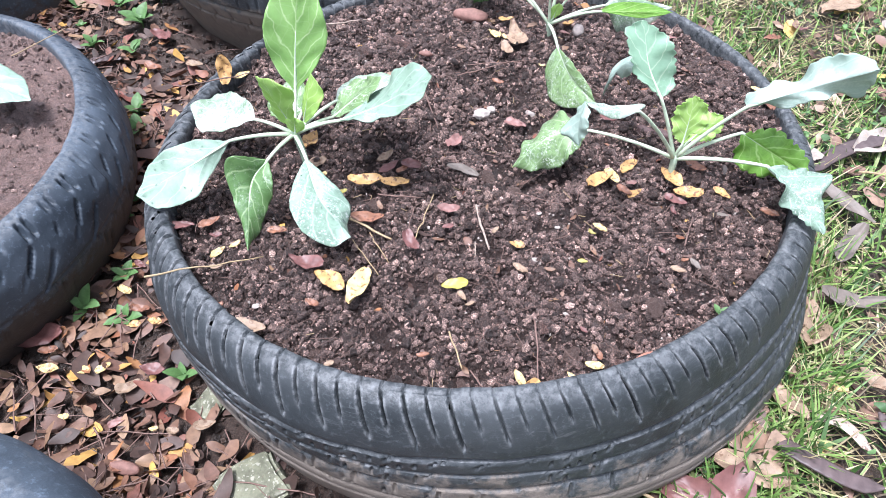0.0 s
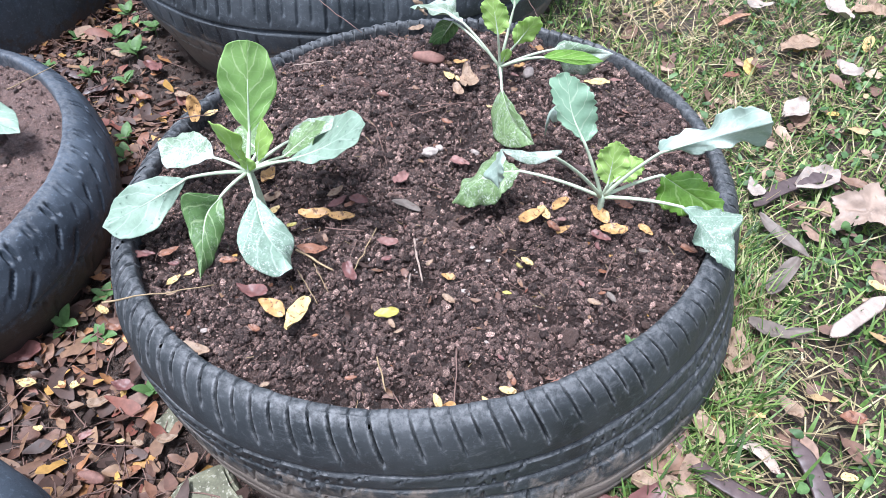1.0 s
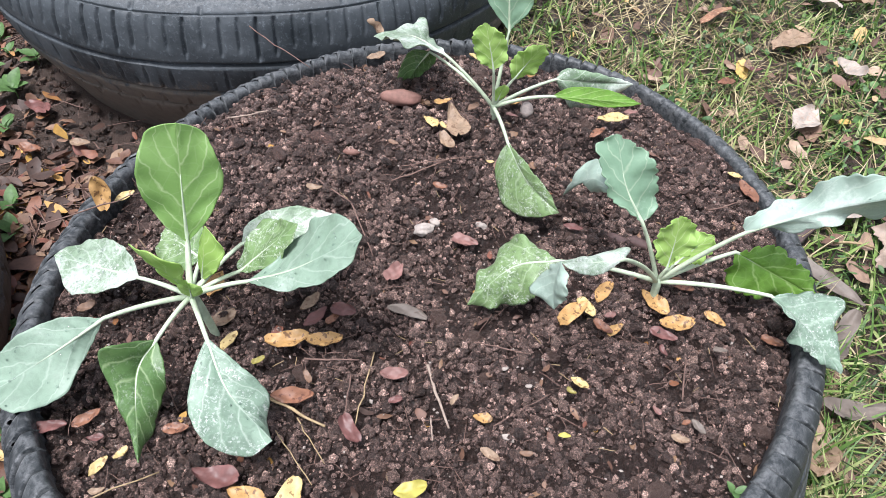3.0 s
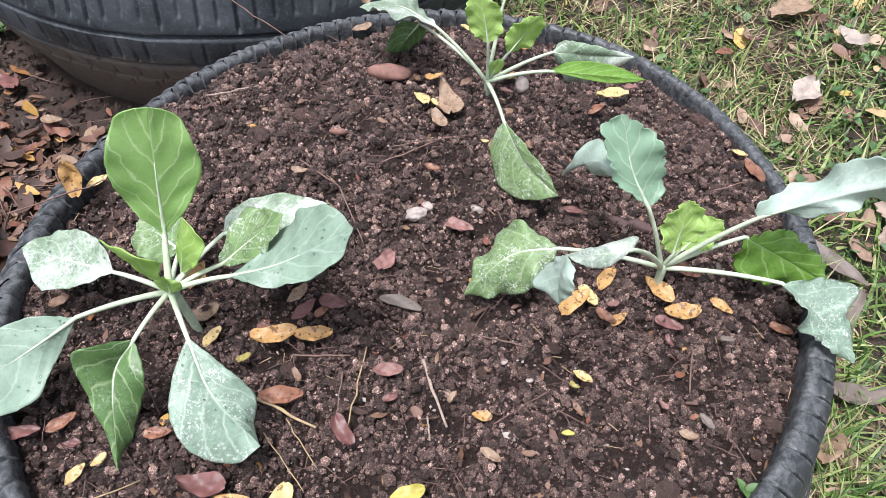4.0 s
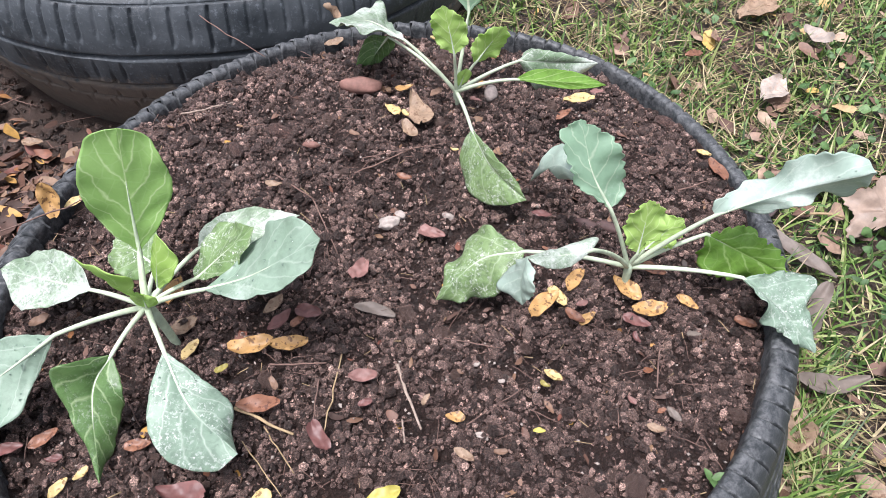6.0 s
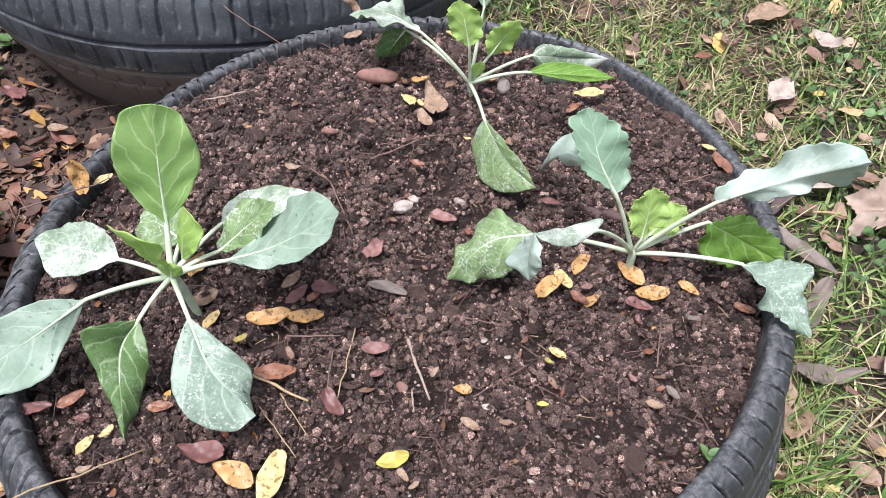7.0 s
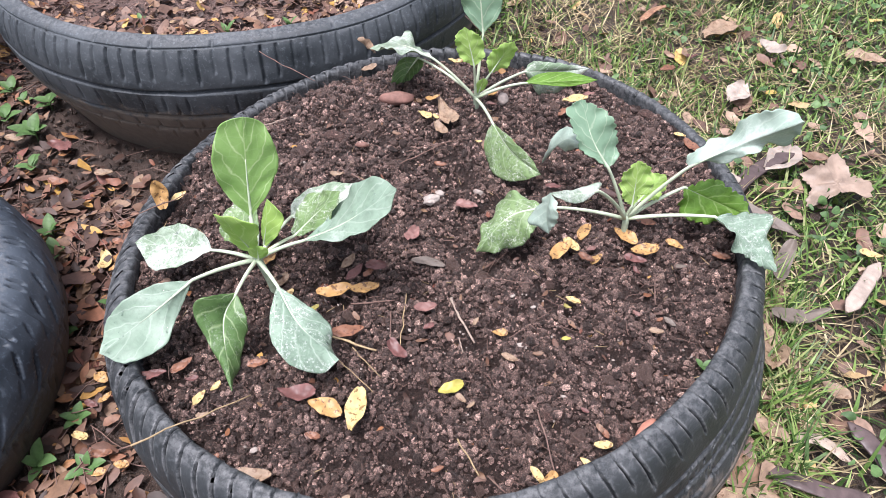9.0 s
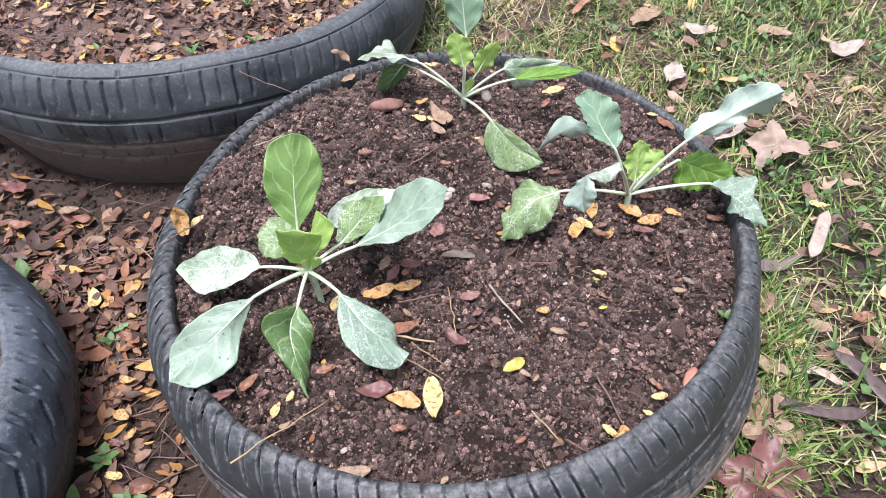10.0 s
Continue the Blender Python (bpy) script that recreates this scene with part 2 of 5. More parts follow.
def leaf_material(name, face, dark, vein, wax, wax_amount, mottle, transl=0.25, rough=0.45, fleck=0.0):
    """A cabbage leaf: branched veins along the blade, a waxy bloom and mottling."""
    m, nodes, links, bsdf = mat(name)
    uvn = nodes.new("ShaderNodeUVMap")
    uvn.uv_map = "blade"
    sep = nodes.new("ShaderNodeSeparateXYZ")
    link(m, uvn.outputs[0], sep.inputs[0])
    rnd = nodes.new("ShaderNodeObjectInfo").outputs["Random"]
    wob = calc(m, "MULTIPLY", calc(m, "SUBTRACT", value_noise(m, 42, 3, 0.6), 0.5), 0.22)
    u, v = calc(m, "ADD", sep.outputs[0], wob), calc(m, "ADD", sep.outputs[1], calc(m, "MULTIPLY", wob, 0.35))
    av = calc(m, "ABSOLUTE", v)
    side = calc(m, "GREATER_THAN", v, 0.0)
    mid = calc(m, "SUBTRACT", 1.0, calc(m, "DIVIDE", av, calc(m, "MULTIPLY_ADD", sep.outputs[0], -0.045, 0.062)))
    mid = calc(m, "MAXIMUM", mid, 0.0)
    s = calc(m, "ADD", calc(m, "MULTIPLY_ADD", u, 4.6, calc(m, "MULTIPLY", side, 0.45)), calc(m, "MULTIPLY", calc(m, "POWER", av, 1.15), -1.7))
    s = calc(m, "ADD", s, rnd)
    tri = calc(m, "ABSOLUTE", calc(m, "SUBTRACT", calc(m, "FRACT", s), 0.5))
    lat = calc(m, "SUBTRACT", 1.0, calc(m, "DIVIDE", tri, calc(m, "MULTIPLY_ADD", av, -0.06, 0.115)))
    lat = calc(m, "MAXIMUM", lat, 0.0)
    vor = nodes.new("ShaderNodeTexVoronoi")
    vor.feature = "DISTANCE_TO_EDGE"
    vor.inputs["Scale"].default_value = 75
    link(m, nodes.new("ShaderNodeTexCoord").outputs["Object"], vor.inputs["Vector"])
    net = ramp(m, vor.outputs["Distance"], [(0.0, (0.5, 0.5, 0.5)), (0.05, (0, 0, 0))])
    veins = calc(m, "MINIMUM", calc(m, "ADD", calc(m, "MAXIMUM", mid, calc(m, "MULTIPLY", lat, 0.95)), calc(m, "MULTIPLY", net, 0.35 if wax_amount < 0 else 0.15)), 1.0)
    n1, n2 = value_noise(m, 24, 5, 0.6), value_noise(m, 330, 4, 0.7)
    c = mixc(m, ramp(m, n1, [(0.3, (0, 0, 0)), (0.7, (1, 1, 1))]), face, dark)
    spots = ramp(m, value_noise(m, 110, 5, 0.7, distort=0.6), [(0.44, (0, 0, 0)), (0.62, (1, 1, 1))])
    c = mixc(m, calc(m, "MULTIPLY", spots, mottle), c, tuple(v * 0.42 for v in dark))
    bloom = ramp(m, calc(m, "ADD", calc(m, "MULTIPLY", value_noise(m, 17, 4, 0.6), 0.7), calc(m, "MULTIPLY", n2, 0.3)), [(0.64 - wax_amount, (0, 0, 0)), (0.79 - wax_amount, (1, 1, 1))])
    c = mixc(m, calc(m, "MULTIPLY", bloom, 0.8), c, wax)
    if fleck:
        # powdery white flecks, thickest along the rib and towards the margin
        dust = ramp(m, value_noise(m, 420, 5, 0.75, distort=0.5), [(0.53, (0, 0, 0)), (0.60, (1, 1, 1))])
        where = ramp(m, value_noise(m, 55, 4, 0.6), [(0.42, (0, 0, 0)), (0.62, (1, 1, 1))])
        c = mixc(m, calc(m, "MULTIPLY", calc(m, "MULTIPLY", dust, where), 0.85 * fleck), c, (0.80, 0.82, 0.80))
    c = mixc(m, calc(m, "MULTIPLY", veins, 0.8 if wax_amount < 0.04 else 0.42), c, vein)
    link(m, c, bsdf.inputs["Base Color"])
    bsdf.inputs["Roughness"].default_value = rough
    bump(m, calc(m, "ADD", calc(m, "MULTIPLY", veins, 0.08), n1), 0.5, 0.0028)
    tr = nodes.new("ShaderNodeBsdfTranslucent")
    link(m, mixc(m, 1.0, c, (0.9, 1.0, 0.45), "MULTIPLY"), tr.inputs["Color"])
    mx = nodes.new("ShaderNodeMixShader")
    mx.inputs[0].default_value = transl
    links.new(bsdf.outputs[0], mx.inputs[1])
    links.new(tr.outputs[0], mx.inputs[2])
    links.new(mx.outputs[0], nodes["Material Output"].inputs["Surface"])
    return m


LEAF = {
    "fresh": leaf_material("fresh_leaf", (0.37, 0.58, 0.205), (0.32, 0.52, 0.165), (0.66, 0.78, 0.47), (0.43, 0.59, 0.33), -0.04, 0.1, 0.42),
    "young": leaf_material("young_leaf", (0.48, 0.67, 0.21), (0.42, 0.60, 0.17), (0.64, 0.76, 0.40), (0.48, 0.62, 0.27), -0.05, 0.0, 0.45),
    "waxy": leaf_material("waxy_leaf", (0.285, 0.385, 0.30), (0.225, 0.325, 0.24), (0.45, 0.53, 0.45), (0.50, 0.57, 0.515), 0.05, 0.25, 0.2),
    "frosted": leaf_material("frosted_leaf", (0.275, 0.375, 0.29), (0.20, 0.30, 0.215), (0.56, 0.63, 0.55), (0.62, 0.68, 0.63), 0.04, 0.4, 0.2, fleck=0.75),
    "white": leaf_material("whitish_leaf", (0.33, 0.41, 0.32), (0.17, 0.275, 0.145), (0.60, 0.65, 0.58), (0.68, 0.715, 0.685), 0.17, 0.5, 0.2, fleck=0.7),
    "pale": leaf_material("pale_waxy_leaf", (0.42, 0.525, 0.45), (0.345, 0.455, 0.38), (0.57, 0.64, 0.56), (0.61, 0.68, 0.625), 0.10, 0.12, 0.2),
    "mottled": leaf_material("mottled_leaf", (0.25, 0.36, 0.16), (0.17, 0.28, 0.105), (0.50, 0.58, 0.42), (0.52, 0.60, 0.51), 0.06, 0.6, 0.25, fleck=0.9),
    "green": leaf_material("deep_green_leaf", (0.15, 0.265, 0.09), (0.10, 0.20, 0.06), (0.36, 0.47, 0.25), (0.33, 0.44, 0.31), 0.0, 0.45, 0.3, fleck=0.25),
    "bright": leaf_material("bright_green_leaf", (0.27, 0.48, 0.09), (0.19, 0.38, 0.06), (0.45, 0.62, 0.24), (0.34, 0.50, 0.20), -0.03, 0.3, 0.45),
    "blue": leaf_material("blue_green_leaf", (0.265, 0.41, 0.285), (0.215, 0.355, 0.23), (0.57, 0.66, 0.50), (0.43, 0.535, 0.455), 0.05, 0.1, 0.25),
}
WATER, wnodes, wlinks, wbsdf = mat("dew")
wbsdf.inputs["Base Color"].default_value = (0.9, 0.95, 0.95, 1)
wbsdf.inputs["Roughness"].default_value = 0.05
wbsdf.inputs["IOR"].default_value = 1.33
wbsdf.inputs["Transmission Weight"].default_value = 1.0
STALK = plain("pale_stalk", (0.52, 0.60, 0.44), 0.5, 0.25, 90)
STEM = plain("green_grey_stem", (0.36, 0.44, 0.32), 0.6, 0.25, 120)
MOSS = plain("mossy_stone", (0.17, 0.17, 0.115), 0.9, 0.6, 55, 0.004, spots=(0.32, 0.31, 0.25))


# ---- geometry helpers ----
def lattice(ix, iy, seed):
    h = (ix * 374761393 + iy * 668265263 + seed * 974634599) & 0xFFFFFFFF
    h = ((h ^ (h >> 13)) * 1274126177) & 0xFFFFFFFF
    return ((h ^ (h >> 16)) & 0xFFFF) / 65535.0


def noise2(x, y, size, seed=0):
    """Smooth noise of -1 to 1 with features of that size in metres."""
    x, y = np.asarray(x, float) / size, np.asarray(y, float) / size
    ix, iy = np.floor(x).astype(np.int64), np.floor(y).astype(np.int64)
    fx, fy = x - ix, y - iy
    fx, fy = fx * fx * (3 - 2 * fx), fy * fy * (3 - 2 * fy)
    a, b = lattice(ix, iy, seed), lattice(ix + 1, iy, seed)
    c, d = lattice(ix, iy + 1, seed), lattice(ix + 1, iy + 1, seed)
    return 2 * ((a * (1 - fx) + b * fx) * (1 - fy) + (c * (1 - fx) + d * fx) * fy) - 1


def smooth(a, b, x):
    t = np.clip((np.asarray(x, float) - a) / (b - a), 0, 1)
    return t * t * (3 - 2 * t)


def mesh_of(name, verts, faces, material, shade=True):
    """faces: an array, all with the same number of corners."""
    verts, faces = np.asarray(verts, np.float32), np.asarray(faces, np.int32)
    me = bpy.data.meshes.new(name)
    k = faces.shape[1]
    me.vertices.add(len(verts))
    me.vertices.foreach_set("co", verts.ravel())
    me.loops.add(faces.size)
    me.loops.foreach_set("vertex_index", faces.ravel())
    me.polygons.add(len(faces))
    me.polygons.foreach_set("loop_start", np.arange(0, faces.size, k, dtype=np.int32))
    me.polygons.foreach_set("use_smooth", np.full(len(faces), shade))
    me.materials.append(material)
    me.update(calc_edges=True)
    return me


def piece(name, verts, faces, material, parent=None, label="", shade=True):
    ob = new(name, mesh_of(name, verts, faces, material, shade))
    if parent:
        ob.parent = parent
    return tagged(ob, label)


def grid_faces(rows, cols, wrap=False):
    i, j = np.meshgrid(np.arange(rows - 1), np.arange(cols if wrap else cols - 1), indexing="ij")
    j2 = (j + 1) % cols
    return np.stack([i * cols + j, i * cols + j2, (i + 1) * cols + j2, (i + 1) * cols + j], -1).reshape(-1, 4)


def set_float(me, name, values):
    me.attributes.new(name, "FLOAT", "POINT").data.foreach_set("value", np.asarray(values, np.float32).ravel())


def ico(levels=1):
    bm = bmesh.new()
    bmesh.ops.create_icosphere(bm, subdivisions=levels, radius=1)
    v = np.array([x.co[:] for x in bm.verts])
    f = np.array([[x.index for x in p.verts] for p in bm.faces])
    bm.free()
    return v, f


def scatter(name, base_v, base_f, mats, material, jitter=0.0, rng=None, shade=True):
    """One mesh of many copies: mats are 3x4 arrays."""
    n, k = len(mats), len(base_v)
    bv = np.repeat(base_v[None], n, 0)
    if jitter:
        bv = bv * (1 + jitter * rng.uniform(-1, 1, (n, k, 1)))
    v = np.einsum("nij,nkj->nki", mats[:, :, :3], bv) + mats[:, None, :, 3]
    f = base_f[None] + (np.arange(n) * k)[:, None, None]
    return mesh_of(name, v.reshape(-1, 3), f.reshape(-1, base_f.shape[1]), material, shade)


def turns(rng, n, lean=0.4):
    """Random turns about z with some lean, as 3x3 arrays."""
    a, b, c = rng.uniform(0, 2 * np.pi, n), rng.normal(0, lean, n), rng.normal(0, lean, n)
    z, o = np.zeros(n), np.ones(n)
    rz = np.stack([np.cos(a), -np.sin(a), z, np.sin(a), np.cos(a), z, z, z, o], -1).reshape(n, 3, 3)
    rx = np.stack([o, z, z, z, np.cos(b), -np.sin(b), z, np.sin(b), np.cos(b)], -1).reshape(n, 3, 3)
    ry = np.stack([np.cos(c), z, np.sin(c), z, o, z, -np.sin(c), z, np.cos(c)], -1).reshape(n, 3, 3)
    return rx @ ry @ rz


def tube(points, radii, sides=8):
    pts = [Vector(p) for p in points]
    v, n = [], len(pts)
    for i, p in enumerate(pts):
        d = (pts[min(i + 1, n - 1)] - pts[max(i - 1, 0)]).normalized()
        a = d.cross(Vector((0.3, 0.2, 1)) if abs(d.z) < 0.9 else Vector((1, 0.2, 0))).normalized()
        b = d.cross(a)
        for k in range(sides):
            t = 2 * math.pi * k / sides
            v.append(p + radii[i] * (math.cos(t) * a + math.sin(t) * b))
    f = grid_faces(n, sides, True)
    v += [pts[0], pts[-1]]
    caps = [(n * sides, (k + 1) % sides, k, k) for k in range(sides)] + [(n * sides + 1, (n - 1) * sides + k, (n - 1) * sides + (k + 1) % sides, (n - 1) * sides + (k + 1) % sides) for k in range(sides)]
    return np.array([p[:] for p in v]), f, np.array(caps)[:, :3]


def tube_object(name, points, radii, material, parent=None, label="", sides=8):
    v, f, caps = tube(points, radii, sides)
    me = bpy.data.meshes.new(name)
    me.from_pydata(v.tolist(), [], f.tolist() + caps.tolist())
    me.polygons.foreach_set("use_smooth", [True] * len(me.polygons))
    me.materials.append(material)
    ob = new(name, me)
    if parent:
        ob.parent = parent
    return tagged(ob, label)


def bezier(a, b, c, n):
    return [(1 - t) ** 2 * Vector(a) + 2 * t * (1 - t) * Vector(b) + t * t * Vector(c) for t in np.linspace(0, 1, n).tolist()]


# ---- the plan ----
CX, CY = 0.075, 0.68
TOP = 0.258


def rim_radius(a):
    """The main tyre's rim is squeezed a little out of round."""
    return 0.363 + 0.0042 * np.cos(a) + 0.001 * np.sin(a) + 0.0164 * np.sin(2 * a) - 0.0024 * np.sin(3 * a)


def ground_z(x, y):
    x, y = np.asarray(x, float), np.asarray(y, float)
    up = smooth(-0.05, 0.42, x + 0.12 * smooth(0.9, 1.6, y))
    z = -0.022 + 0.088 * up + 0.010 * noise2(x, y, 0.21, 3) + 0.004 * noise2(x, y, 0.06, 4)
    z = z + 0.012 * smooth(0.57, 0.47, np.hypot(x + 0.155, y - 1.60) + 0.02 * noise2(x, y, 0.07, 6))
    return z + 0.03 * smooth(3, 12, np.hypot(x, y)) * noise2(x, y, 4.0, 5)


def soil_z(x, y):
    x, y = np.asarray(x, float), np.asarray(y, float)
    d = np.hypot(x - CX, y - CY)
    z = 0.2385 + 0.020 * smooth(0.58, 0.86, y) - (0.006 + 0.013 * smooth(0.60, 0.85, y)) * smooth(0.28, 0.352, d)
    return z + 0.007 * noise2(x, y, 0.11, 11) + 0.0045 * noise2(x, y, 0.05, 12)


# ---- ground: one sheet to the horizon ----
def build_ground():
    def axis(lo, hi, mid, step):
        near = np.arange(lo, hi, step)
        far = np.array([0.15, 0.4, 0.9, 2, 4, 8, 16, 32, 64, 130, 300, 700, 1500, 3000])
        return np.concatenate([(lo - far)[::-1], near, hi + far])
    xs, ys = axis(-1.6, 2.0, 0, 0.022), axis(-0.6, 2.4, 0, 0.022)
    X, Y = np.meshgrid(xs, ys)
    Z = ground_z(X, Y)
    ob = piece("ground", np.stack([X, Y, Z], -1).reshape(-1, 3), grid_faces(len(ys), len(xs)), GROUND)
    tagged(ob, "brown bare earth under leaf litter and lawn", "ground", kind="structure")


build_ground()


# ---- tyres ----
def tyre(name, label, cx, cy, top, radius, profile, bands, pitch, grooves, material, seed, mud_from, split=False, cols=1200, flare=None, shear=0.0):
    """A tyre cut open at the top. profile: (outward, down) from the crest; bands: ring grooves (down, width, depth); grooves: cross cuts
    (from, to, depth, skew, every) down the shoulder."""
    thing = new(name)
    thing.location = (cx, cy, 0)
    tagged(thing, label, "tyre", "tyre planters")
    rng = np.random.default_rng(seed)
    a = np.arange(cols) * 2 * np.pi / cols
    if split:
        # columns crowd together round the cross cuts
        each = cols // pitch
        t = (np.arange(cols) + each // 2) % each - each // 2
        a = (np.round((np.arange(cols) - t) / each) + np.sign(t) * np.abs(2 * t / each) ** 1.6 / 2) * 2 * np.pi / pitch
    prof = np.array(profile)
    seg = np.concatenate([[0], np.cumsum(np.hypot(*np.diff(prof, axis=0).T))])
    s = np.linspace(0, seg[-1], 160)
    out, down = np.interp(s, seg, prof[:, 0]), np.interp(s, seg, prof[:, 1])
    for _ in range(24):
        out[1:-1] = 0.25 * out[:-2] + 0.5 * out[1:-1] + 0.25 * out[2:]
        down[1:-1] = 0.25 * down[:-2] + 0.5 * down[1:-1] + 0.25 * down[2:]
    rows_s = np.concatenate([np.linspace(0, 0.1, 22), np.linspace(0.105, seg[-1], 12)] + [at + width * np.array([-2.2, -1.3, -0.7, 0, 0.7, 1.3, 2.2]) for at, width, _ in bands])
    rows_s = np.unique(np.round(np.clip(rows_s, 0, seg[-1]), 5))
    out, down, s = np.interp(rows_s, s, out), np.interp(rows_s, s, down), rows_s
    nx, nz = np.gradient(down, s), np.gradient(out, s)
    nl = np.hypot(nx, nz)
    nx, nz = nx / nl, nz / nl
    S, A = np.meshgrid(s, a, indexing="ij")
    A = A - shear * np.minimum(S, 0.054) * 2 * np.pi / pitch
    r0 = radius(A)
    back = smooth(-0.15, 0.45, np.cos(A - 2.3)) if split else 0.0
    early = 0.003 + 0.014 * back
    D = np.zeros_like(S)
    wave = 0.004 * noise2(A * 0.36, S, 0.16, seed) + 0.0012 * noise2(A * 0.36, S, 0.03, seed + 1)
    for at, width, depth in bands:
        D -= depth * np.exp(-((S - at - 0.0015 * np.sin(9 * A)) / width) ** 2)
    phase = A / (2 * np.pi) * pitch
    for g0, g1, depth, skew, every, shift, width in grooves:
        ph = (phase + shift + skew * (S - g0) / max(g1 - g0, 1e-6)) / every
        k = np.round(ph)
        dist = np.abs(ph - k) * every * (2 * np.pi * 0.37 / pitch)
        vary = lattice(k.astype(np.int64) % 4096, np.zeros_like(k, np.int64), seed + 7)
        fade = smooth(g0 - early - 0.002, g0 - early + 0.002, S) * (1 - smooth(g1 * (0.82 + 0.3 * vary) - 0.004, g1 * (0.82 + 0.3 * vary), S))
        D -= depth * (0.35 + 0.85 * vary) * fade * np.exp(-(dist / width) ** 4)
        D += 0.00035 * fade * (lattice(np.floor(ph).astype(np.int64) % 4096, np.ones_like(k, np.int64), seed) - 0.5) * 2
    if split:
        # each block stands a little proud of the next along one edge
        block = np.broadcast_to(a / (2 * np.pi) * pitch, S.shape)
        D += (0.0008 + 0.0026 * back) * (block - np.floor(block) - 0.5) * (1 - smooth(0.030, 0.052, S))
    D *= 0.3 + 0.7 * np.maximum(smooth(0.0, 0.009, S), 0.65 * back)
    near = sum(np.roll(D, k, 1) for k in range(-3, 4)) / 7
    near = 0.5 * near + 0.25 * (np.roll(near, 1, 0) + np.roll(near, -1, 0))
    wear = np.clip((D - near) / 0.0012, 0, 1) * (0.75 if split else 0.0) + 0.45 * smooth(0.016, 0.004, S)
    for at, width, depth in bands:
        wear = wear + 0.32 * np.exp(-((S - at - 2.2 * width) / width) ** 2) * smooth(-0.2, 0.5, noise2(A * 0.4, S, 0.05, seed + 8))
    wear = np.minimum(wear, 1)
    flared = flare(A) * smooth(0.05, 0.19, S) if flare else 0
    r = flared + r0 + out[:, None] + nx[:, None] * D + wave * smooth(0.02, 0.06, S)
    z = top - down[:, None] + nz[:, None] * D + 0.003 * noise2(np.cos(A) * 0.3, np.sin(A) * 0.3, 0.2, seed + 2)
    V = np.stack([r * np.cos(A), r * np.sin(A), z], -1)
    mud = smooth(mud_from[0], mud_from[1], S) * 0.75 + 0.1 * noise2(A * 0.4, S, 0.1, seed + 3)
    if split:
        mud = mud + 0.45 * smooth(0.072, 0.115, S) * smooth(-0.1, 0.7, np.cos(A + 2.1))

    along = np.roll(V, -1, 1) - np.roll(V, 1, 1)
    N = np.cross(along, np.gradient(V, axis=0))
    N *= np.sign((N * np.stack([np.cos(A), np.sin(A), 0.3 + 0 * A], -1)).sum(-1, keepdims=True))
    N /= np.linalg.norm(N, axis=-1, keepdims=True)

    def strip(nm, rows, cols_, closed, mat_=material):
        sub = V[rows[0]:rows[1]][:, cols_]
        ob = piece(nm, sub.reshape(-1, 3), grid_faces(sub.shape[0], sub.shape[1], closed)[:, ::-1], mat_, thing)
        ob.data.normals_split_custom_set_from_vertices(N[rows[0]:rows[1]][:, cols_].reshape(-1, 3).tolist())
        set_float(ob.data, "mud", mud[rows[0]:rows[1]][:, cols_])
        set_float(ob.data, "wear", wear[rows[0]:rows[1]][:, cols_])
        return ob

    cut = int(np.searchsorted(s, bands[0][0]))
    if split:
        edges = np.round((np.arange(pitch + 1) - 0.5) / pitch * cols).astype(int)
        for i in range(pitch):
            strip("tread_block", (0, cut + 1), np.arange(edges[i], edges[i + 1] + 1) % cols, False)
    else:
        strip("shoulder", (0, cut + 1), np.arange(cols), True)
    strip("tread_wall", (cut, len(s)), np.arange(cols), True)
    # the knife-cut rim and the lining that goes down into the soil
    lip = [(0.0, 0.0), (-0.003, 0.0015), (-0.007, 0.0012), (-0.0095, -0.001), (-0.0105, -0.006), (-0.010, -0.03), (-0.008, -0.10)]
    c2 = np.arange(cols)
    notch = np.minimum(D[1], 0.002)
    ring = [V[0]]
    for o, dz in lip[1:]:
        rr = r[0] + o + notch * (0.9 if o > -0.009 else 0) + 0.0010 * noise2(np.cos(a) * 0.36, np.sin(a) * 0.36, 0.02, seed + 9)
        fine = 0.0007 * noise2(np.cos(a) * 0.36, np.sin(a) * 0.36, 0.011, seed + 5) if dz > -0.004 else 0
        ring.append(np.stack([rr * np.cos(a), rr * np.sin(a), z[0] + 0.9 * notch + dz + fine], -1))
    ring = np.array(ring)
    ob = piece("cut_rim", ring.reshape(-1, 3), grid_faces(len(lip), len(c2), True), material, thing, "knife-cut dark rubber rim edge")
    set_float(ob.data, "mud", np.full(len(lip) * len(c2), 0.06))
    set_float(ob.data, "wear", np.full(len(lip) * len(c2), 0.5))
    return thing


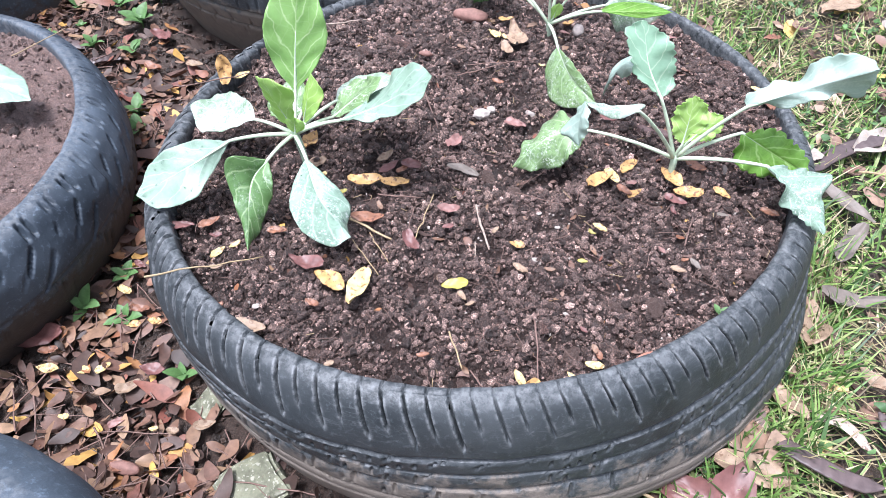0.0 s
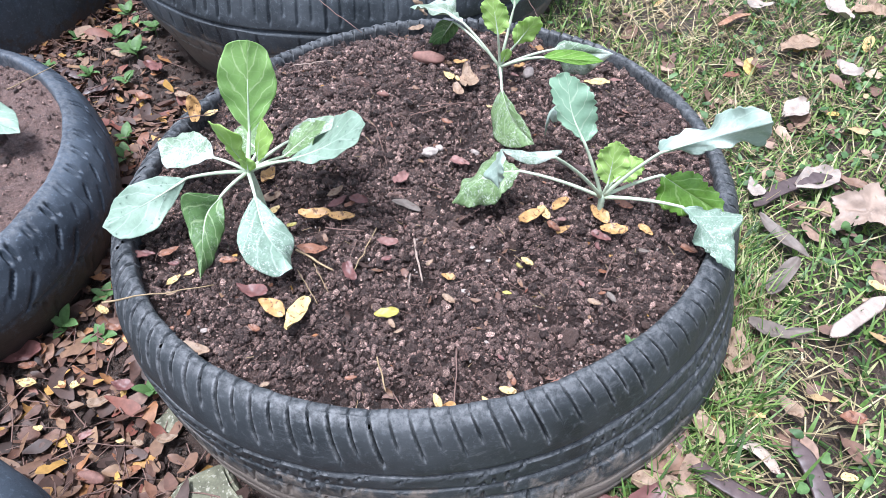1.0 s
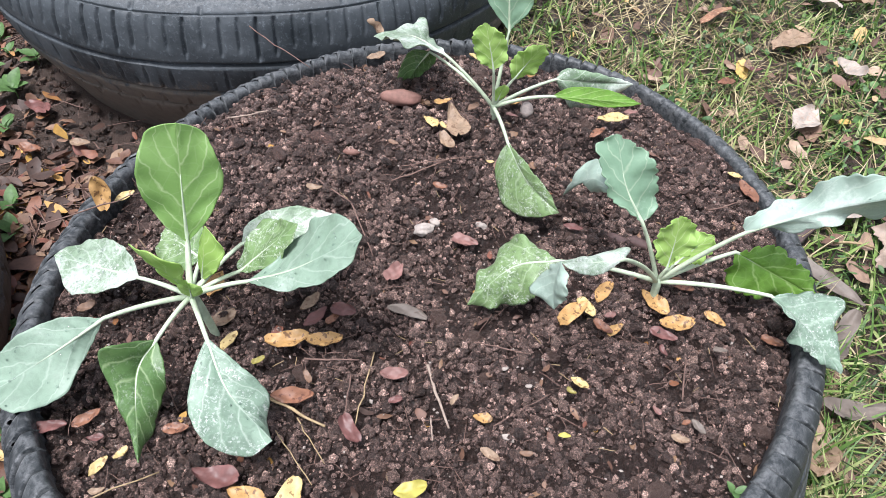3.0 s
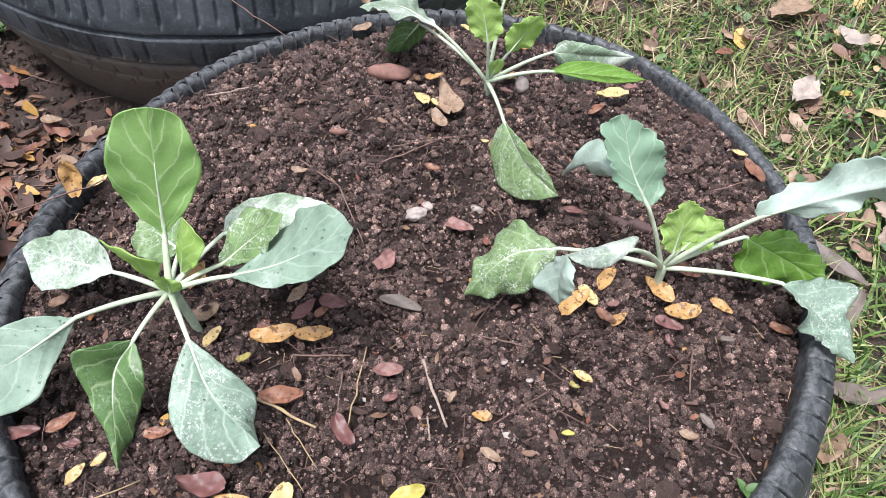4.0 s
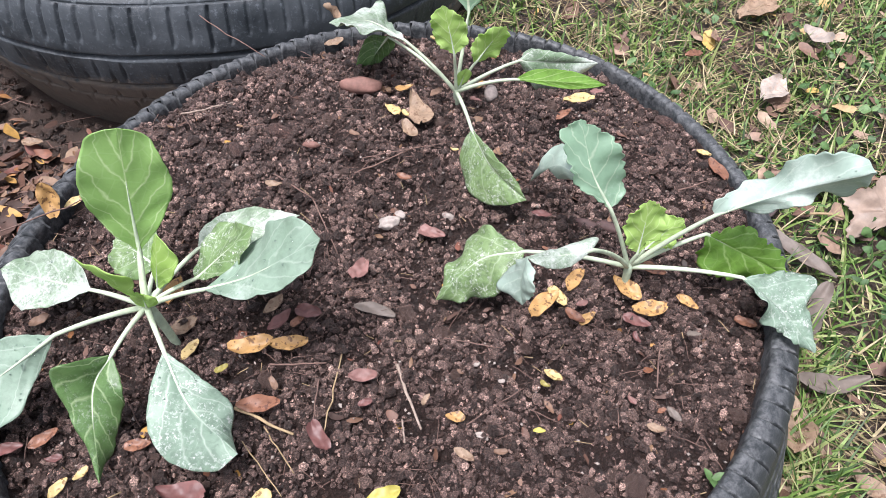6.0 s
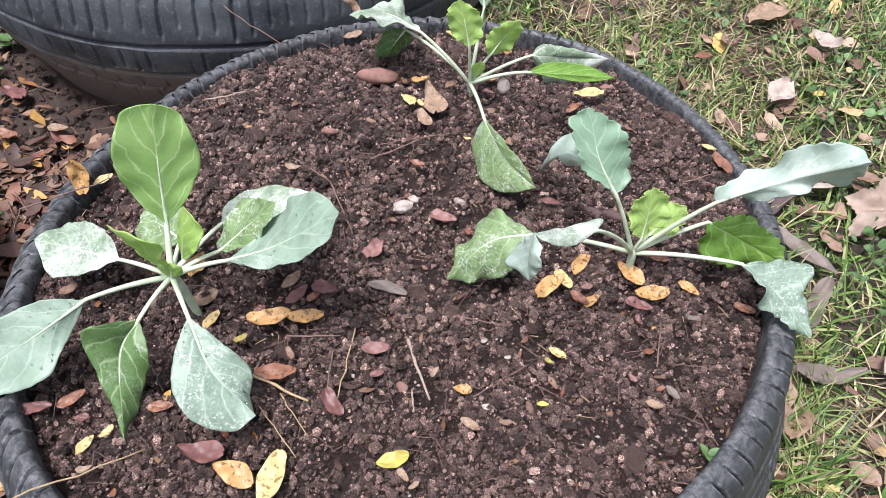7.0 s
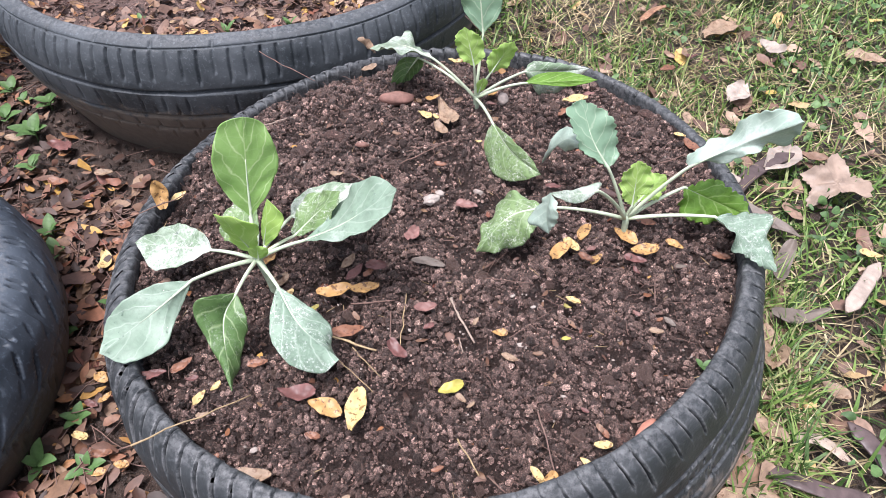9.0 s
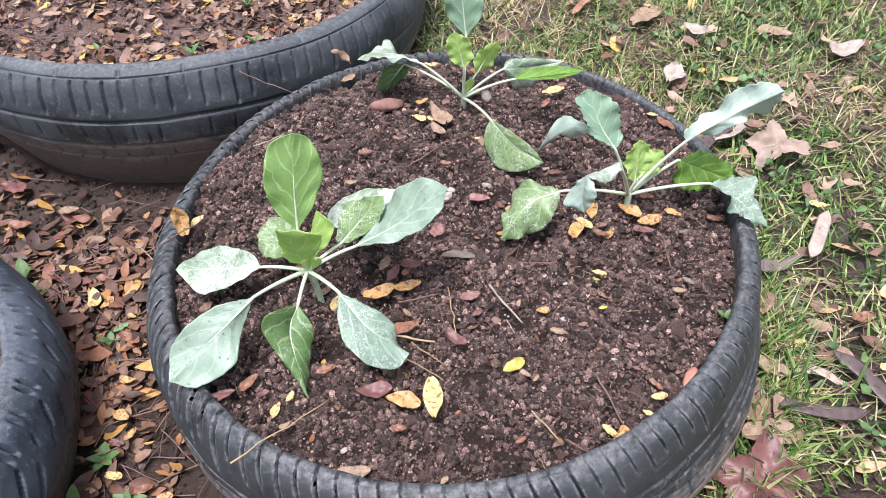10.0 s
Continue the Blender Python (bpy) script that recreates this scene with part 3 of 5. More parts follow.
MAIN_PROFILE = [(0.0, 0.0), (0.009, 0.004), (0.016, 0.013), (0.021, 0.026), (0.026, 0.045), (0.028, 0.062), (0.027, 0.09), (0.026, 0.125), (0.021, 0.165), (0.012, 0.205), (-0.006, 0.25), (-0.02, 0.285)]
tyre("tyre_planter", "large worn black car tyre with cut-off top, filled with soil", CX, CY, TOP, rim_radius, MAIN_PROFILE,
     [(0.074, 0.0026, 0.007), (0.098, 0.0018, 0.004), (0.120, 0.0026, 0.007), (0.150, 0.002, 0.004), (0.168, 0.002, 0.004)], 120,
     [(0.005, 0.052, 0.0066, -0.766, 2, -0.0815, 0.0013), (0.006, 0.036, 0.0056, -0.489, 2, 0.902, 0.0011), (0.080, 0.095, 0.004, 2.2, 2, 0.4, 0.0018), (0.103, 0.116, 0.004, 1.8, 2, 0.9, 0.0016), (0.125, 0.146, 0.004, -2.0, 2, 0.2, 0.0018)],
     RUBBER, 21, (0.115, 0.21), split=True, cols=2400, shear=-16.3, flare=lambda a: 0.036 * np.clip(np.cos(a + 0.75), 0, 1) ** 1.3)

REAR = (-0.155, 1.60)
REAR_PROFILE = [(0.0, 0.0), (0.012, 0.003), (0.022, 0.012), (0.030, 0.030), (0.034, 0.060), (0.032, 0.09), (0.027, 0.12), (0.014, 0.16), (-0.004, 0.20), (-0.022, 0.24), (-0.044, 0.29)]
tyre("tyre_planter", "broad black tyre planter covered with fallen leaves", REAR[0], REAR[1], 0.262, lambda a: 0.462 + 0.006 * np.cos(2 * a), REAR_PROFILE,
     [(0.021, 0.0014, 0.003), (0.098, 0.0026, 0.008), (0.152, 0.0026, 0.008), (0.188, 0.0024, 0.007)], 150,
     [(0.028, 0.080, 0.0052, 0.1, 1.25, 0.0, 0.0019), (0.008, 0.020, 0.0035, 0.0, 5, 0.0, 0.0018), (0.112, 0.140, 0.0042, 1.4, 2.0, 0.3, 0.0017), (0.18, 0.20, 0.003, 1.2, 2, 0.3, 0.0015)],
     RUBBER_GREY, 33, (0.095, 0.19), cols=1500)

LEFT = (-0.85, 0.74)
LEFT_PROFILE = [(0.0, 0.0), (0.012, 0.004), (0.026, 0.018), (0.040, 0.045), (0.045, 0.08), (0.040, 0.12), (0.02, 0.17), (-0.02, 0.22), (-0.06, 0.27)]
tyre("tyre_planter", "blue-black knobbly tyre planter holding a seedling", LEFT[0], LEFT[1], 0.155, lambda a: 0.365 + 0.004 * np.cos(2 * a + 1), LEFT_PROFILE,
     [(0.105, 0.003, 0.001)], 56,
     [(0.016, 0.034, 0.0075, 0.05, 1, 0.0, 0.0027), (0.016, 0.032, 0.0075, 0.05, 1, 0.26, 0.0027), (0.050, 0.066, 0.006, 0.3, 1, 0.5, 0.0024), (0.074, 0.098, 0.004, 0.5, 1, 0.1, 0.003), (0.11, 0.14, 0.004, -0.5, 1, 0.5, 0.003)],
     RUBBER_BLUE, 45, (0.06, 0.15), cols=1680)

CORNER = (-0.475, -0.045)
tyre("tyre_planter", "blue-black smooth tyre planter standing on leaf litter", CORNER[0], CORNER[1], 0.255, lambda a: 0.33 + 0.003 * np.cos(2 * a), LEFT_PROFILE,
     [(0.082, 0.002, 0.002), (0.13, 0.002, 0.003)], 100, [(0.010, 0.03, 0.002, 0.0, 2, 0.0, 0.002)], RUBBER_BLUE, 57, (0.12, 0.22), cols=500)

BACK = (-1.17, 1.60)
BACK_PROFILE = [(0.0, 0.0), (0.014, 0.006), (0.024, 0.03), (0.03, 0.08), (0.03, 0.2), (0.025, 0.30)]
tyre("tyre_planter", "blue-black tyre planter with a smooth dusty wall", BACK[0], BACK[1], 0.26, lambda a: 0.378 + 0.003 * np.cos(2 * a), BACK_PROFILE,
     [(0.11, 0.002, 0.002), (0.15, 0.002, 0.003)], 60, [(0.10, 0.2, 0.004, 0.3, 2, 0.0, 0.003)], RUBBER_BLUE, 63, (0.18, 0.30), cols=500)


# ---- soil in the tyres ----
RAGGED = ((0.030, 0.0060), (0.0115, 0.0060), (0.0046, 0.0030))


def soil_disc(name, label, cx, cy, radius, height, n, seed, crumbs, biggest, material, clods=0):
    rng = np.random.default_rng(seed)
    k = np.linspace(-1, 1, n)
    # a square grid bent into a disc
    U, W = np.meshgrid(k, k)
    X0, Y0 = U * np.sqrt(1 - W * W / 2), W * np.sqrt(1 - U * U / 2)
    a = np.arctan2(Y0, X0)
    R = radius(a)
    X, Y = cx + X0 * R, cy + Y0 * R
    rag = sum(h * noise2(X, Y, w, seed + i) for i, (w, h) in enumerate(RAGGED))
    Z = height(X, Y) + rag
    thing = new(name)
    thing.location = (cx, cy, 0)
    tagged(thing, label, "soil", kind="structure")
    V = np.stack([X - cx, Y - cy, Z], -1).reshape(-1, 3)
    # the main tyre's bed has crevice shade in its colour
    piece("soil_surface", V, grid_faces(n, n), SOIL_BED_SHADED if clods else material, thing)
    # loose crumbs, many small and few large
    def crumb_mesh(nm, many, bv, bf, size, stuff_of=material):
        rad, ang = np.sqrt(rng.random(many)), rng.uniform(0, 2 * np.pi, many)
        px, py = cx + rad * radius(ang) * np.cos(ang) * 0.985, cy + rad * radius(ang) * np.sin(ang) * 0.985
        ragc = sum(h * noise2(px, py, w, seed + i) for i, (w, h) in enumerate(RAGGED))
        # fewer crumbs lie in hollows; the main bed's painted shade shows there
        kept = rng.random(many) < 0.12 + 0.88 * smooth(-0.0065, 0.001, ragc)
        px, py, ragc, size, many = px[kept], py[kept], ragc[kept], size[kept], int(kept.sum())
        M = np.zeros((many, 3, 4))
        M[:, :, :3] = turns(rng, many, 1.0) * (size[:, None] * rng.uniform(0.65, 1.3, (many, 3)))[:, None, :]
        M[:, 0, 3], M[:, 1, 3], M[:, 2, 3] = px - cx, py - cy, height(px, py) + ragc + size * rng.uniform(0.1, 1.0, many)
        ob = new(nm, scatter(nm, bv, bf, M, stuff_of, 0.3, rng, False))
        ob.parent = thing
        tagged(ob, kind="stuff")

    octa = np.array([(1, 0, 0), (-1, 0, 0), (0, 1, 0), (0, -1, 0), (0, 0, 1), (0, 0, -1)], float)
    octf = np.array([(0, 2, 4), (2, 1, 4), (1, 3, 4), (3, 0, 4), (2, 0, 5), (1, 2, 5), (3, 1, 5), (0, 3, 5)])
    fine = int(crumbs * 0.55)
    crumb_mesh("soil_dust", fine, octa * 1.25, octf, np.minimum(0.0007 * (1 - rng.random(fine)) ** -0.35, 0.0016))
    crumb_mesh("soil_crumbs", crumbs, *ico(1), np.minimum(0.00112 * (1 - rng.random(crumbs)) ** -0.44, 0.0034))
    few = crumbs // 20
    crumb_mesh("soil_lumps", few, *ico(2), np.minimum(0.0024 * (1 - rng.random(few)) ** -0.36, biggest), SOIL_LUMP)
    # clods that stand out one by one
    shapes = []
    for k in range(6 if clods else 0):
        v, f = ico(3)
        lump = 0.30 * noise2(v[:, 0] + 2 * v[:, 2], v[:, 1] - v[:, 2], 0.8, seed + k) + 0.20 * noise2(v[:, 0] - v[:, 2] + 5, v[:, 1] + 2 * v[:, 2], 0.32, seed + k) + 0.10 * rng.uniform(-1, 1, len(v))
        shapes.append(mesh_of("clod", v * (1 + lump)[:, None] * [1.0, 0.8, 0.7], f, SOIL_LUMP, False))
    for k in range(clods):
        a, r = rng.uniform(0, 2 * np.pi), 0.97 * math.sqrt(rng.random())
        x, y = cx + r * float(radius(a)) * math.cos(a), cy + r * float(radius(a)) * math.sin(a)
        size = min(0.0042 * (1 - rng.random()) ** -0.33, 0.0095)
        ob = new("clod", shapes[k % 6])
        ob.parent = thing
        rag = sum(h * float(noise2(x, y, w, seed + i)) for i, (w, h) in enumerate(RAGGED))
        ob.matrix_basis = pose(x - cx, y - cy, float(height(x, y)) + rag * 0.7 + size * 0.25, rng.uniform(-30, 30), rng.uniform(-30, 30), rng.uniform(0, 360)) @ Matrix.Scale(size, 4)
    return thing


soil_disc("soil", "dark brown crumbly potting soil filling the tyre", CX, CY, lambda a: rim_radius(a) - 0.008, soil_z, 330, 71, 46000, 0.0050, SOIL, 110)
rear_z = lambda x, y: 0.236 + 0.012 * noise2(x, y, 0.15, 14) + 0.012 * smooth(0.40, 0.2, np.hypot(x - REAR[0], y - REAR[1]))
soil_disc("soil", "dark soil strewn with dry fallen leaves", REAR[0], REAR[1], lambda a: 0.453 + 0.006 * np.cos(2 * a), rear_z, 120, 81, 6000, 0.008, SOIL)
left_z = lambda x, y: 0.134 + 0.006 * noise2(x, y, 0.12, 15)
soil_disc("soil", "dark brown potting soil around a seedling", LEFT[0], LEFT[1], lambda a: 0.356 + 0.004 * np.cos(2 * a + 1), left_z, 120, 91, 6500, 0.008, SOIL)
corner_z = lambda x, y: 0.22 + 0.006 * noise2(x, y, 0.12, 16)
soil_disc("soil", "dark brown potting soil", CORNER[0], CORNER[1], lambda a: 0.321 + 0.003 * np.cos(2 * a), corner_z, 60, 95, 800, 0.008, SOIL)
soil_disc("soil", "dark brown potting soil", BACK[0], BACK[1], lambda a: 0.369 + 0.003 * np.cos(2 * a), corner_z, 60, 97, 800, 0.008, SOIL)


# ---- seedlings ----
def curve_through(points, n):
    """A smooth line through the points, n samples evenly spread along it."""
    p = np.array([tuple(q) for q in points], float)
    p = np.vstack([2 * p[0] - p[1], p, 2 * p[-1] - p[-2]])
    t = np.linspace(0, 1, 24, endpoint=False)[:, None]
    line = []
    for i in range(1, len(p) - 2):
        a, b, c, d = p[i - 1:i + 3]
        line.append(0.5 * (2 * b + (c - a) * t + (2 * a - 5 * b + 4 * c - d) * t ** 2 + (3 * b - a - 3 * c + d) * t ** 3))
    line = np.vstack(line + [p[-2:-1]])
    s = np.concatenate([[0], np.cumsum(np.linalg.norm(np.diff(line, axis=0), axis=1))])
    at = np.linspace(0, s[-1], n)
    return np.stack([np.interp(at, s, line[:, k]) for k in range(3)], -1)


def leaf(plant, heart, rib, left, right, kind, wavy=0.15, cup=0.12, tooth=0.02, stalk=0.0026, drops=0, seed=0):
    """One leaf: a stalk from the heart to the blade's base, and a blade spanned between its rib and its two edges, which swing through the
    points given, with a ruffled and toothed margin."""
    rng = random.Random(seed)
    base, tip = np.array(rib[0]), np.array(rib[-1])
    d = (tip - base) / np.linalg.norm(tip - base)
    lm, rm = np.mean(left, axis=0), np.mean(right, axis=0)
    side = rm - lm
    side = side - side.dot(d) * d
    half = np.linalg.norm(side) / 2
    side /= np.linalg.norm(side)
    up = np.cross(side, d)
    up = up if up[2] > 0 else -up
    if len(rib) == 2:
        mid = (base + tip) / 2
        lift = ((lm + rm) / 2 - mid).dot(up)
        rib = [base, mid + up * max(-0.25, min(0.25, lift / (2 * half))) * 2 * half + side * 0.35 * ((lm + rm) / 2 - mid).dot(side), tip]
    nu, nv = 80, 31
    R = curve_through(rib, nu)
    E = [curve_through([R[0], *[np.array(q) for q in pts], R[-1]], nu) for pts in (left, right)]
    us, vs = np.linspace(0, 1, nu), np.linspace(-1, 1, nv)
    pts, uvs = [], []
    ph = [rng.uniform(0, 6.3) for _ in range(6)]
    T = np.gradient(R, axis=0)
    T /= np.linalg.norm(T, axis=1)[:, None]
    for i, u in enumerate(us):
        for v in vs:
            k, av = (0, -v) if v < 0 else (1, v)
            out = E[k][i] - R[i]
            w = np.linalg.norm(out)
            o = out / max(w, 1e-6)
            nrm = np.cross(T[i], o)
            nl = np.linalg.norm(nrm)
            nrm = nrm / nl if nl > 0.2 else up
            nrm = nrm if nrm.dot(up) > 0 else -nrm
            rim = av ** 4
            saw = tooth * rim * (1.8 * abs(math.sin(u * 29 + 2 * k + 0.8 * math.sin(u * 11 + ph[k]))) - 1.0 + 0.35 * math.sin(u * 97 + ph[2]) + 0.5 * math.sin(u * 9 + ph[3 + k]))
            p = R[i] + out * av + o * (saw * half)
            amp = min(w, half)
            p = p + nrm * (cup * amp * (av * av - av) * 2.2)
            p = p + nrm * (wavy * amp * av ** 2.2 * (0.42 * math.sin(u * 13 + ph[k]) + 0.30 * math.sin(u * 27 + ph[4 - k])))
            p = p + nrm * (0.05 * amp * math.sin(u * 30 - av * 8) * av * (1 - av) - 0.03 * half * math.exp(-(v / 0.05) ** 2) * min(1, w / half * 3))
            pts.append(p)
            uvs.append((u, v * (0.25 + 0.75 * min(1.0, w / half))))
    faces = grid_faces(nu, nv)
    blade = piece("leaf", pts, faces, LEAF[kind], plant)
    layer = blade.data.uv_layers.new(name="blade")
    flat = np.array(uvs, np.float32)[faces.ravel()]
    layer.data.foreach_set("uv", flat.ravel())
    thick = blade.modifiers.new("thickness", "SOLIDIFY")
    thick.thickness, thick.offset = 0.0007, -1
    if stalk:
        foot, top = Vector(heart), Vector(base)
        bow = foot + (top - foot) * 0.5 + Vector((0, 0, 0.06 * (top - foot).length + 0.002))
        line = bezier(foot, bow, top, 9)
        radii = [stalk * (1.05 - 0.38 * i / 9) for i in range(9)]
        for i in range(1, 8):
            r = stalk * 0.8 * (1 - i / 8.2) ** 1.3
            line.append(Vector(R[int(i * 0.085 * nu)] - up * (r * 0.45 + 0.0004)))
            radii.append(r)
        tube_object("stalk", line, radii, STALK, blade, "pale green leaf stalk")
    if drops:
        wet = np.random.default_rng(seed)
        bv, bf = ico(1)
        spots = np.array(pts).reshape(nu, nv, 3)
        i, j = wet.integers(6, nu - 6, drops), wet.integers(3, nv - 3, drops)
        M = np.zeros((drops, 3, 4))
        M[:, :, :3] = np.eye(3) * wet.uniform(0.0005, 0.0012, drops)[:, None, None]
        M[:, :, 3] = spots[i, j] + up * 0.0006
        ob = new("water_drops", scatter("water_drops", bv, bf, M, WATER))
        ob.parent = blade
        tagged(ob, "clear dew drops on the leaf", kind="stuff")
    return blade


def oval_leaf(plant, heart, base, tip, left, right, kind, wavy=0.15, cup=0.12, tooth=0.02, stalk=0.0026, drops=0, seed=0):
    """A leaf with plain egg-shaped sides that pass near left and right."""
    b, t, l, r = (np.array(p) for p in (base, tip, left, right))
    mid, half = (l + r) / 2, (r - l) / 2
    rib = [b, 0.5 * mid + 0.25 * (b + t), t]
    edges = [[b + (mid - b) * 0.5 + sg * half * 0.85, mid + sg * half, t + (mid - t) * 0.45 + sg * half * 0.85] for sg in (-1, 1)]
    return leaf(plant, heart, rib, edges[0], edges[1], kind, wavy, cup, tooth, stalk, drops, seed)


def seedling(label, root, heart):
    plant = new("cabbage_seedling")
    tagged(plant, label, "plant", "cabbage seedlings")
    mid = [(root[i] + heart[i]) / 2 for i in range(3)]
    mid[0] += 0.004
    tube_object("stem", bezier((root[0], root[1], root[2] - 0.02), mid, (heart[0], heart[1], heart[2] + 0.006), 10), [0.0042, 0.004, 0.0038, 0.0036, 0.0035, 0.0036, 0.0038, 0.004, 0.004, 0.003], STEM, plant, "grey-green woody stem", 10)
    return plant


H = (-0.129, 0.598, 0.306)
pa = seedling("cabbage seedling with large waxy blue-green leaves in soil", (-0.119, 0.597, 0.24), H)
leaf(pa, H, [(-0.128, 0.627, 0.339), (-0.122, 0.637, 0.390), (-0.114, 0.647, 0.445)], [(-0.146, 0.629, 0.370), (-0.151, 0.633, 0.406), (-0.140, 0.642, 0.435), (-0.130, 0.646, 0.4435)], [(-0.108, 0.634, 0.360), (-0.091, 0.642, 0.390), (-0.094, 0.648, 0.423), (-0.101, 0.650, 0.437)], "fresh", 0.16, 0.10, 0.012, 0.003, seed=1)
leaf(pa, H, [(-0.079, 0.589, 0.332), (-0.036, 0.575, 0.362), (0.016, 0.569, 0.401)], [(-0.058, 0.592, 0.347), (-0.035, 0.615, 0.359), (-0.003, 0.594, 0.398)], [(-0.052, 0.562, 0.355), (-0.018, 0.554, 0.366), (0.003, 0.556, 0.384)], "waxy", 0.32, 0.10, 0.018, 0.0024, 20, 2)
leaf(pa, H, [(-0.089, 0.609, 0.321), (-0.036, 0.616, 0.367)], [(-0.091, 0.621, 0.322), (-0.082, 0.634, 0.332), (-0.066, 0.649, 0.341)], [(-0.071, 0.598, 0.334), (-0.045, 0.596, 0.357)], "mottled", 0.22, 0.15, 0.02, 0.0022, seed=12)
leaf(pa, H, [(-0.092, 0.648, 0.312), (-0.005, 0.655, 0.334)], [(-0.070, 0.630, 0.318), (-0.030, 0.634, 0.326)], [(-0.089, 0.660, 0.320), (-0.076, 0.667, 0.326), (-0.046, 0.666, 0.338), (-0.026, 0.663, 0.335)], "white", 0.25, 0.15, 0.02, 0.0024, seed=3)
leaf(pa, H, [(-0.174, 0.619, 0.308), (-0.260, 0.665, 0.291)], [(-0.191, 0.616, 0.304), (-0.220, 0.620, 0.289), (-0.242, 0.627, 0.286)], [(-0.179, 0.632, 0.316), (-0.203, 0.661, 0.310), (-0.240, 0.675, 0.296)], "white", 0.30, 0.12, 0.02, 0.0023, 14, 4)
leaf(pa, H, [(-0.189, 0.572, 0.317), (-0.286, 0.535, 0.273)], [(-0.210, 0.556, 0.287), (-0.224, 0.527, 0.279), (-0.262, 0.524, 0.266)], [(-0.225, 0.579, 0.311), (-0.258, 0.569, 0.305), (-0.278, 0.561, 0.286)], "waxy", 0.16, 0.10, 0.015, 0.0024, 34, 5)
leaf(pa, H, [(-0.149, 0.556, 0.307), (-0.164, 0.533, 0.292), (-0.164, 0.480, 0.254)], [(-0.141, 0.531, 0.293), (-0.149, 0.520, 0.271), (-0.161, 0.501, 0.251)], [(-0.179, 0.540, 0.324), (-0.189, 0.537, 0.302), (-0.176, 0.512, 0.274)], "green", 0.25, -0.15, 0.02, 0.0023, seed=6)
leaf(pa, H, [(-0.108, 0.548, 0.317), (-0.091, 0.510, 0.299), (-0.059, 0.477, 0.280)], [(-0.084, 0.529, 0.307), (-0.063, 0.513, 0.287), (-0.065, 0.493, 0.275)], [(-0.117, 0.522, 0.309), (-0.117, 0.493, 0.302), (-0.103, 0.472, 0.292), (-0.077, 0.467, 0.277)], "frosted", 0.16, -0.10, 0.012, 0.0024, 26, 7)
leaf(pa, H, [(-0.128, 0.599, 0.313), (-0.153, 0.585, 0.386)], [(-0.148, 0.607, 0.325)], [(-0.115, 0.564, 0.376), (-0.129, 0.567, 0.393)], "young", 0.2, 0.2, 0.03, 0.002, seed=8)
leaf(pa, H, [(-0.122, 0.612, 0.308), (-0.107, 0.617, 0.368)], [(-0.117, 0.613, 0.344)], [(-0.103, 0.602, 0.333), (-0.095, 0.604, 0.356)], "young", 0.3, 0.2, 0.03, 0.002, seed=9)
oval_leaf(pa, H, (-0.128, 0.642, 0.302), (-0.168, 0.676, 0.300), (-0.158, 0.642, 0.294), (-0.136, 0.686, 0.312), "mottled", 0.4, 0.15, 0.03, 0.0022, seed=10)
oval_leaf(pa, H, (-0.126, 0.592, 0.312), (-0.124, 0.588, 0.336), (-0.134, 0.592, 0.326), (-0.114, 0.588, 0.326), "young", 0.1, 0.4, 0.01, 0.0016, seed=11)

H = (0.163, 0.873, 0.278)
pb = seedling("cabbage seedling with drooping long-stalked leaves in soil", (0.162, 0.875, 0.245), H)
oval_leaf(pb, H, (0.179, 0.906, 0.355), (0.170, 0.935, 0.462), (0.150, 0.918, 0.412), (0.202, 0.906, 0.410), "blue", 0.2, 0.12, 0.02, 0.0024, seed=21)
leaf(pb, H, [(0.109, 0.898, 0.332), (0.031, 0.946, 0.328)], [(0.078, 0.895, 0.348), (0.056, 0.895, 0.353)], [(0.093, 0.998, 0.310), (0.072, 0.981, 0.324)], "white", 0.25, 0.12, 0.02, 0.0023, seed=22)
leaf(pb, (0.150, 0.885, 0.290), [(0.094, 0.930, 0.316), (0.069, 0.950, 0.261)], [(0.101, 0.931, 0.303), (0.085, 0.948, 0.271)], [(0.072, 0.951, 0.303), (0.057, 0.949, 0.269)], "green", 0.2, -0.2, 0.02, 0.002, seed=23)
oval_leaf(pb, H, (0.157, 0.860, 0.336), (0.145, 0.868, 0.388), (0.134, 0.862, 0.364), (0.170, 0.862, 0.362), "young", 0.4, 0.15, 0.06, 0.002, seed=24)
oval_leaf(pb, H, (0.182, 0.873, 0.314), (0.211, 0.869, 0.360), (0.182, 0.872, 0.346), (0.212, 0.874, 0.332), "young", 0.4, 0.12, 0.05, 0.002, seed=25)
leaf(pb, H, [(0.215, 0.829, 0.323), (0.284, 0.758, 0.363)], [(0.256, 0.789, 0.338), (0.272, 0.769, 0.352)], [(0.236, 0.821, 0.340), (0.267, 0.792, 0.354)], "bright", 0.25, 0.25, 0.02, 0.0023, seed=26)
leaf(pb, H, [(0.241, 0.907, 0.289), (0.317, 0.863, 0.311)], [(0.261, 0.904, 0.256), (0.282, 0.900, 0.246)], [(0.256, 0.913, 0.299), (0.298, 0.885, 0.306)], "white", 0.25, -0.3, 0.02, 0.0023, seed=27)
leaf(pb, H, [(0.163, 0.780, 0.303), (0.204, 0.700, 0.278)], [(0.177, 0.744, 0.304), (0.193, 0.718, 0.294)], [(0.152, 0.774, 0.283), (0.151, 0.758, 0.262), (0.163, 0.730, 0.254), (0.181, 0.708, 0.265)], "mottled", 0.2, -0.15, 0.015, 0.0023, seed=28)
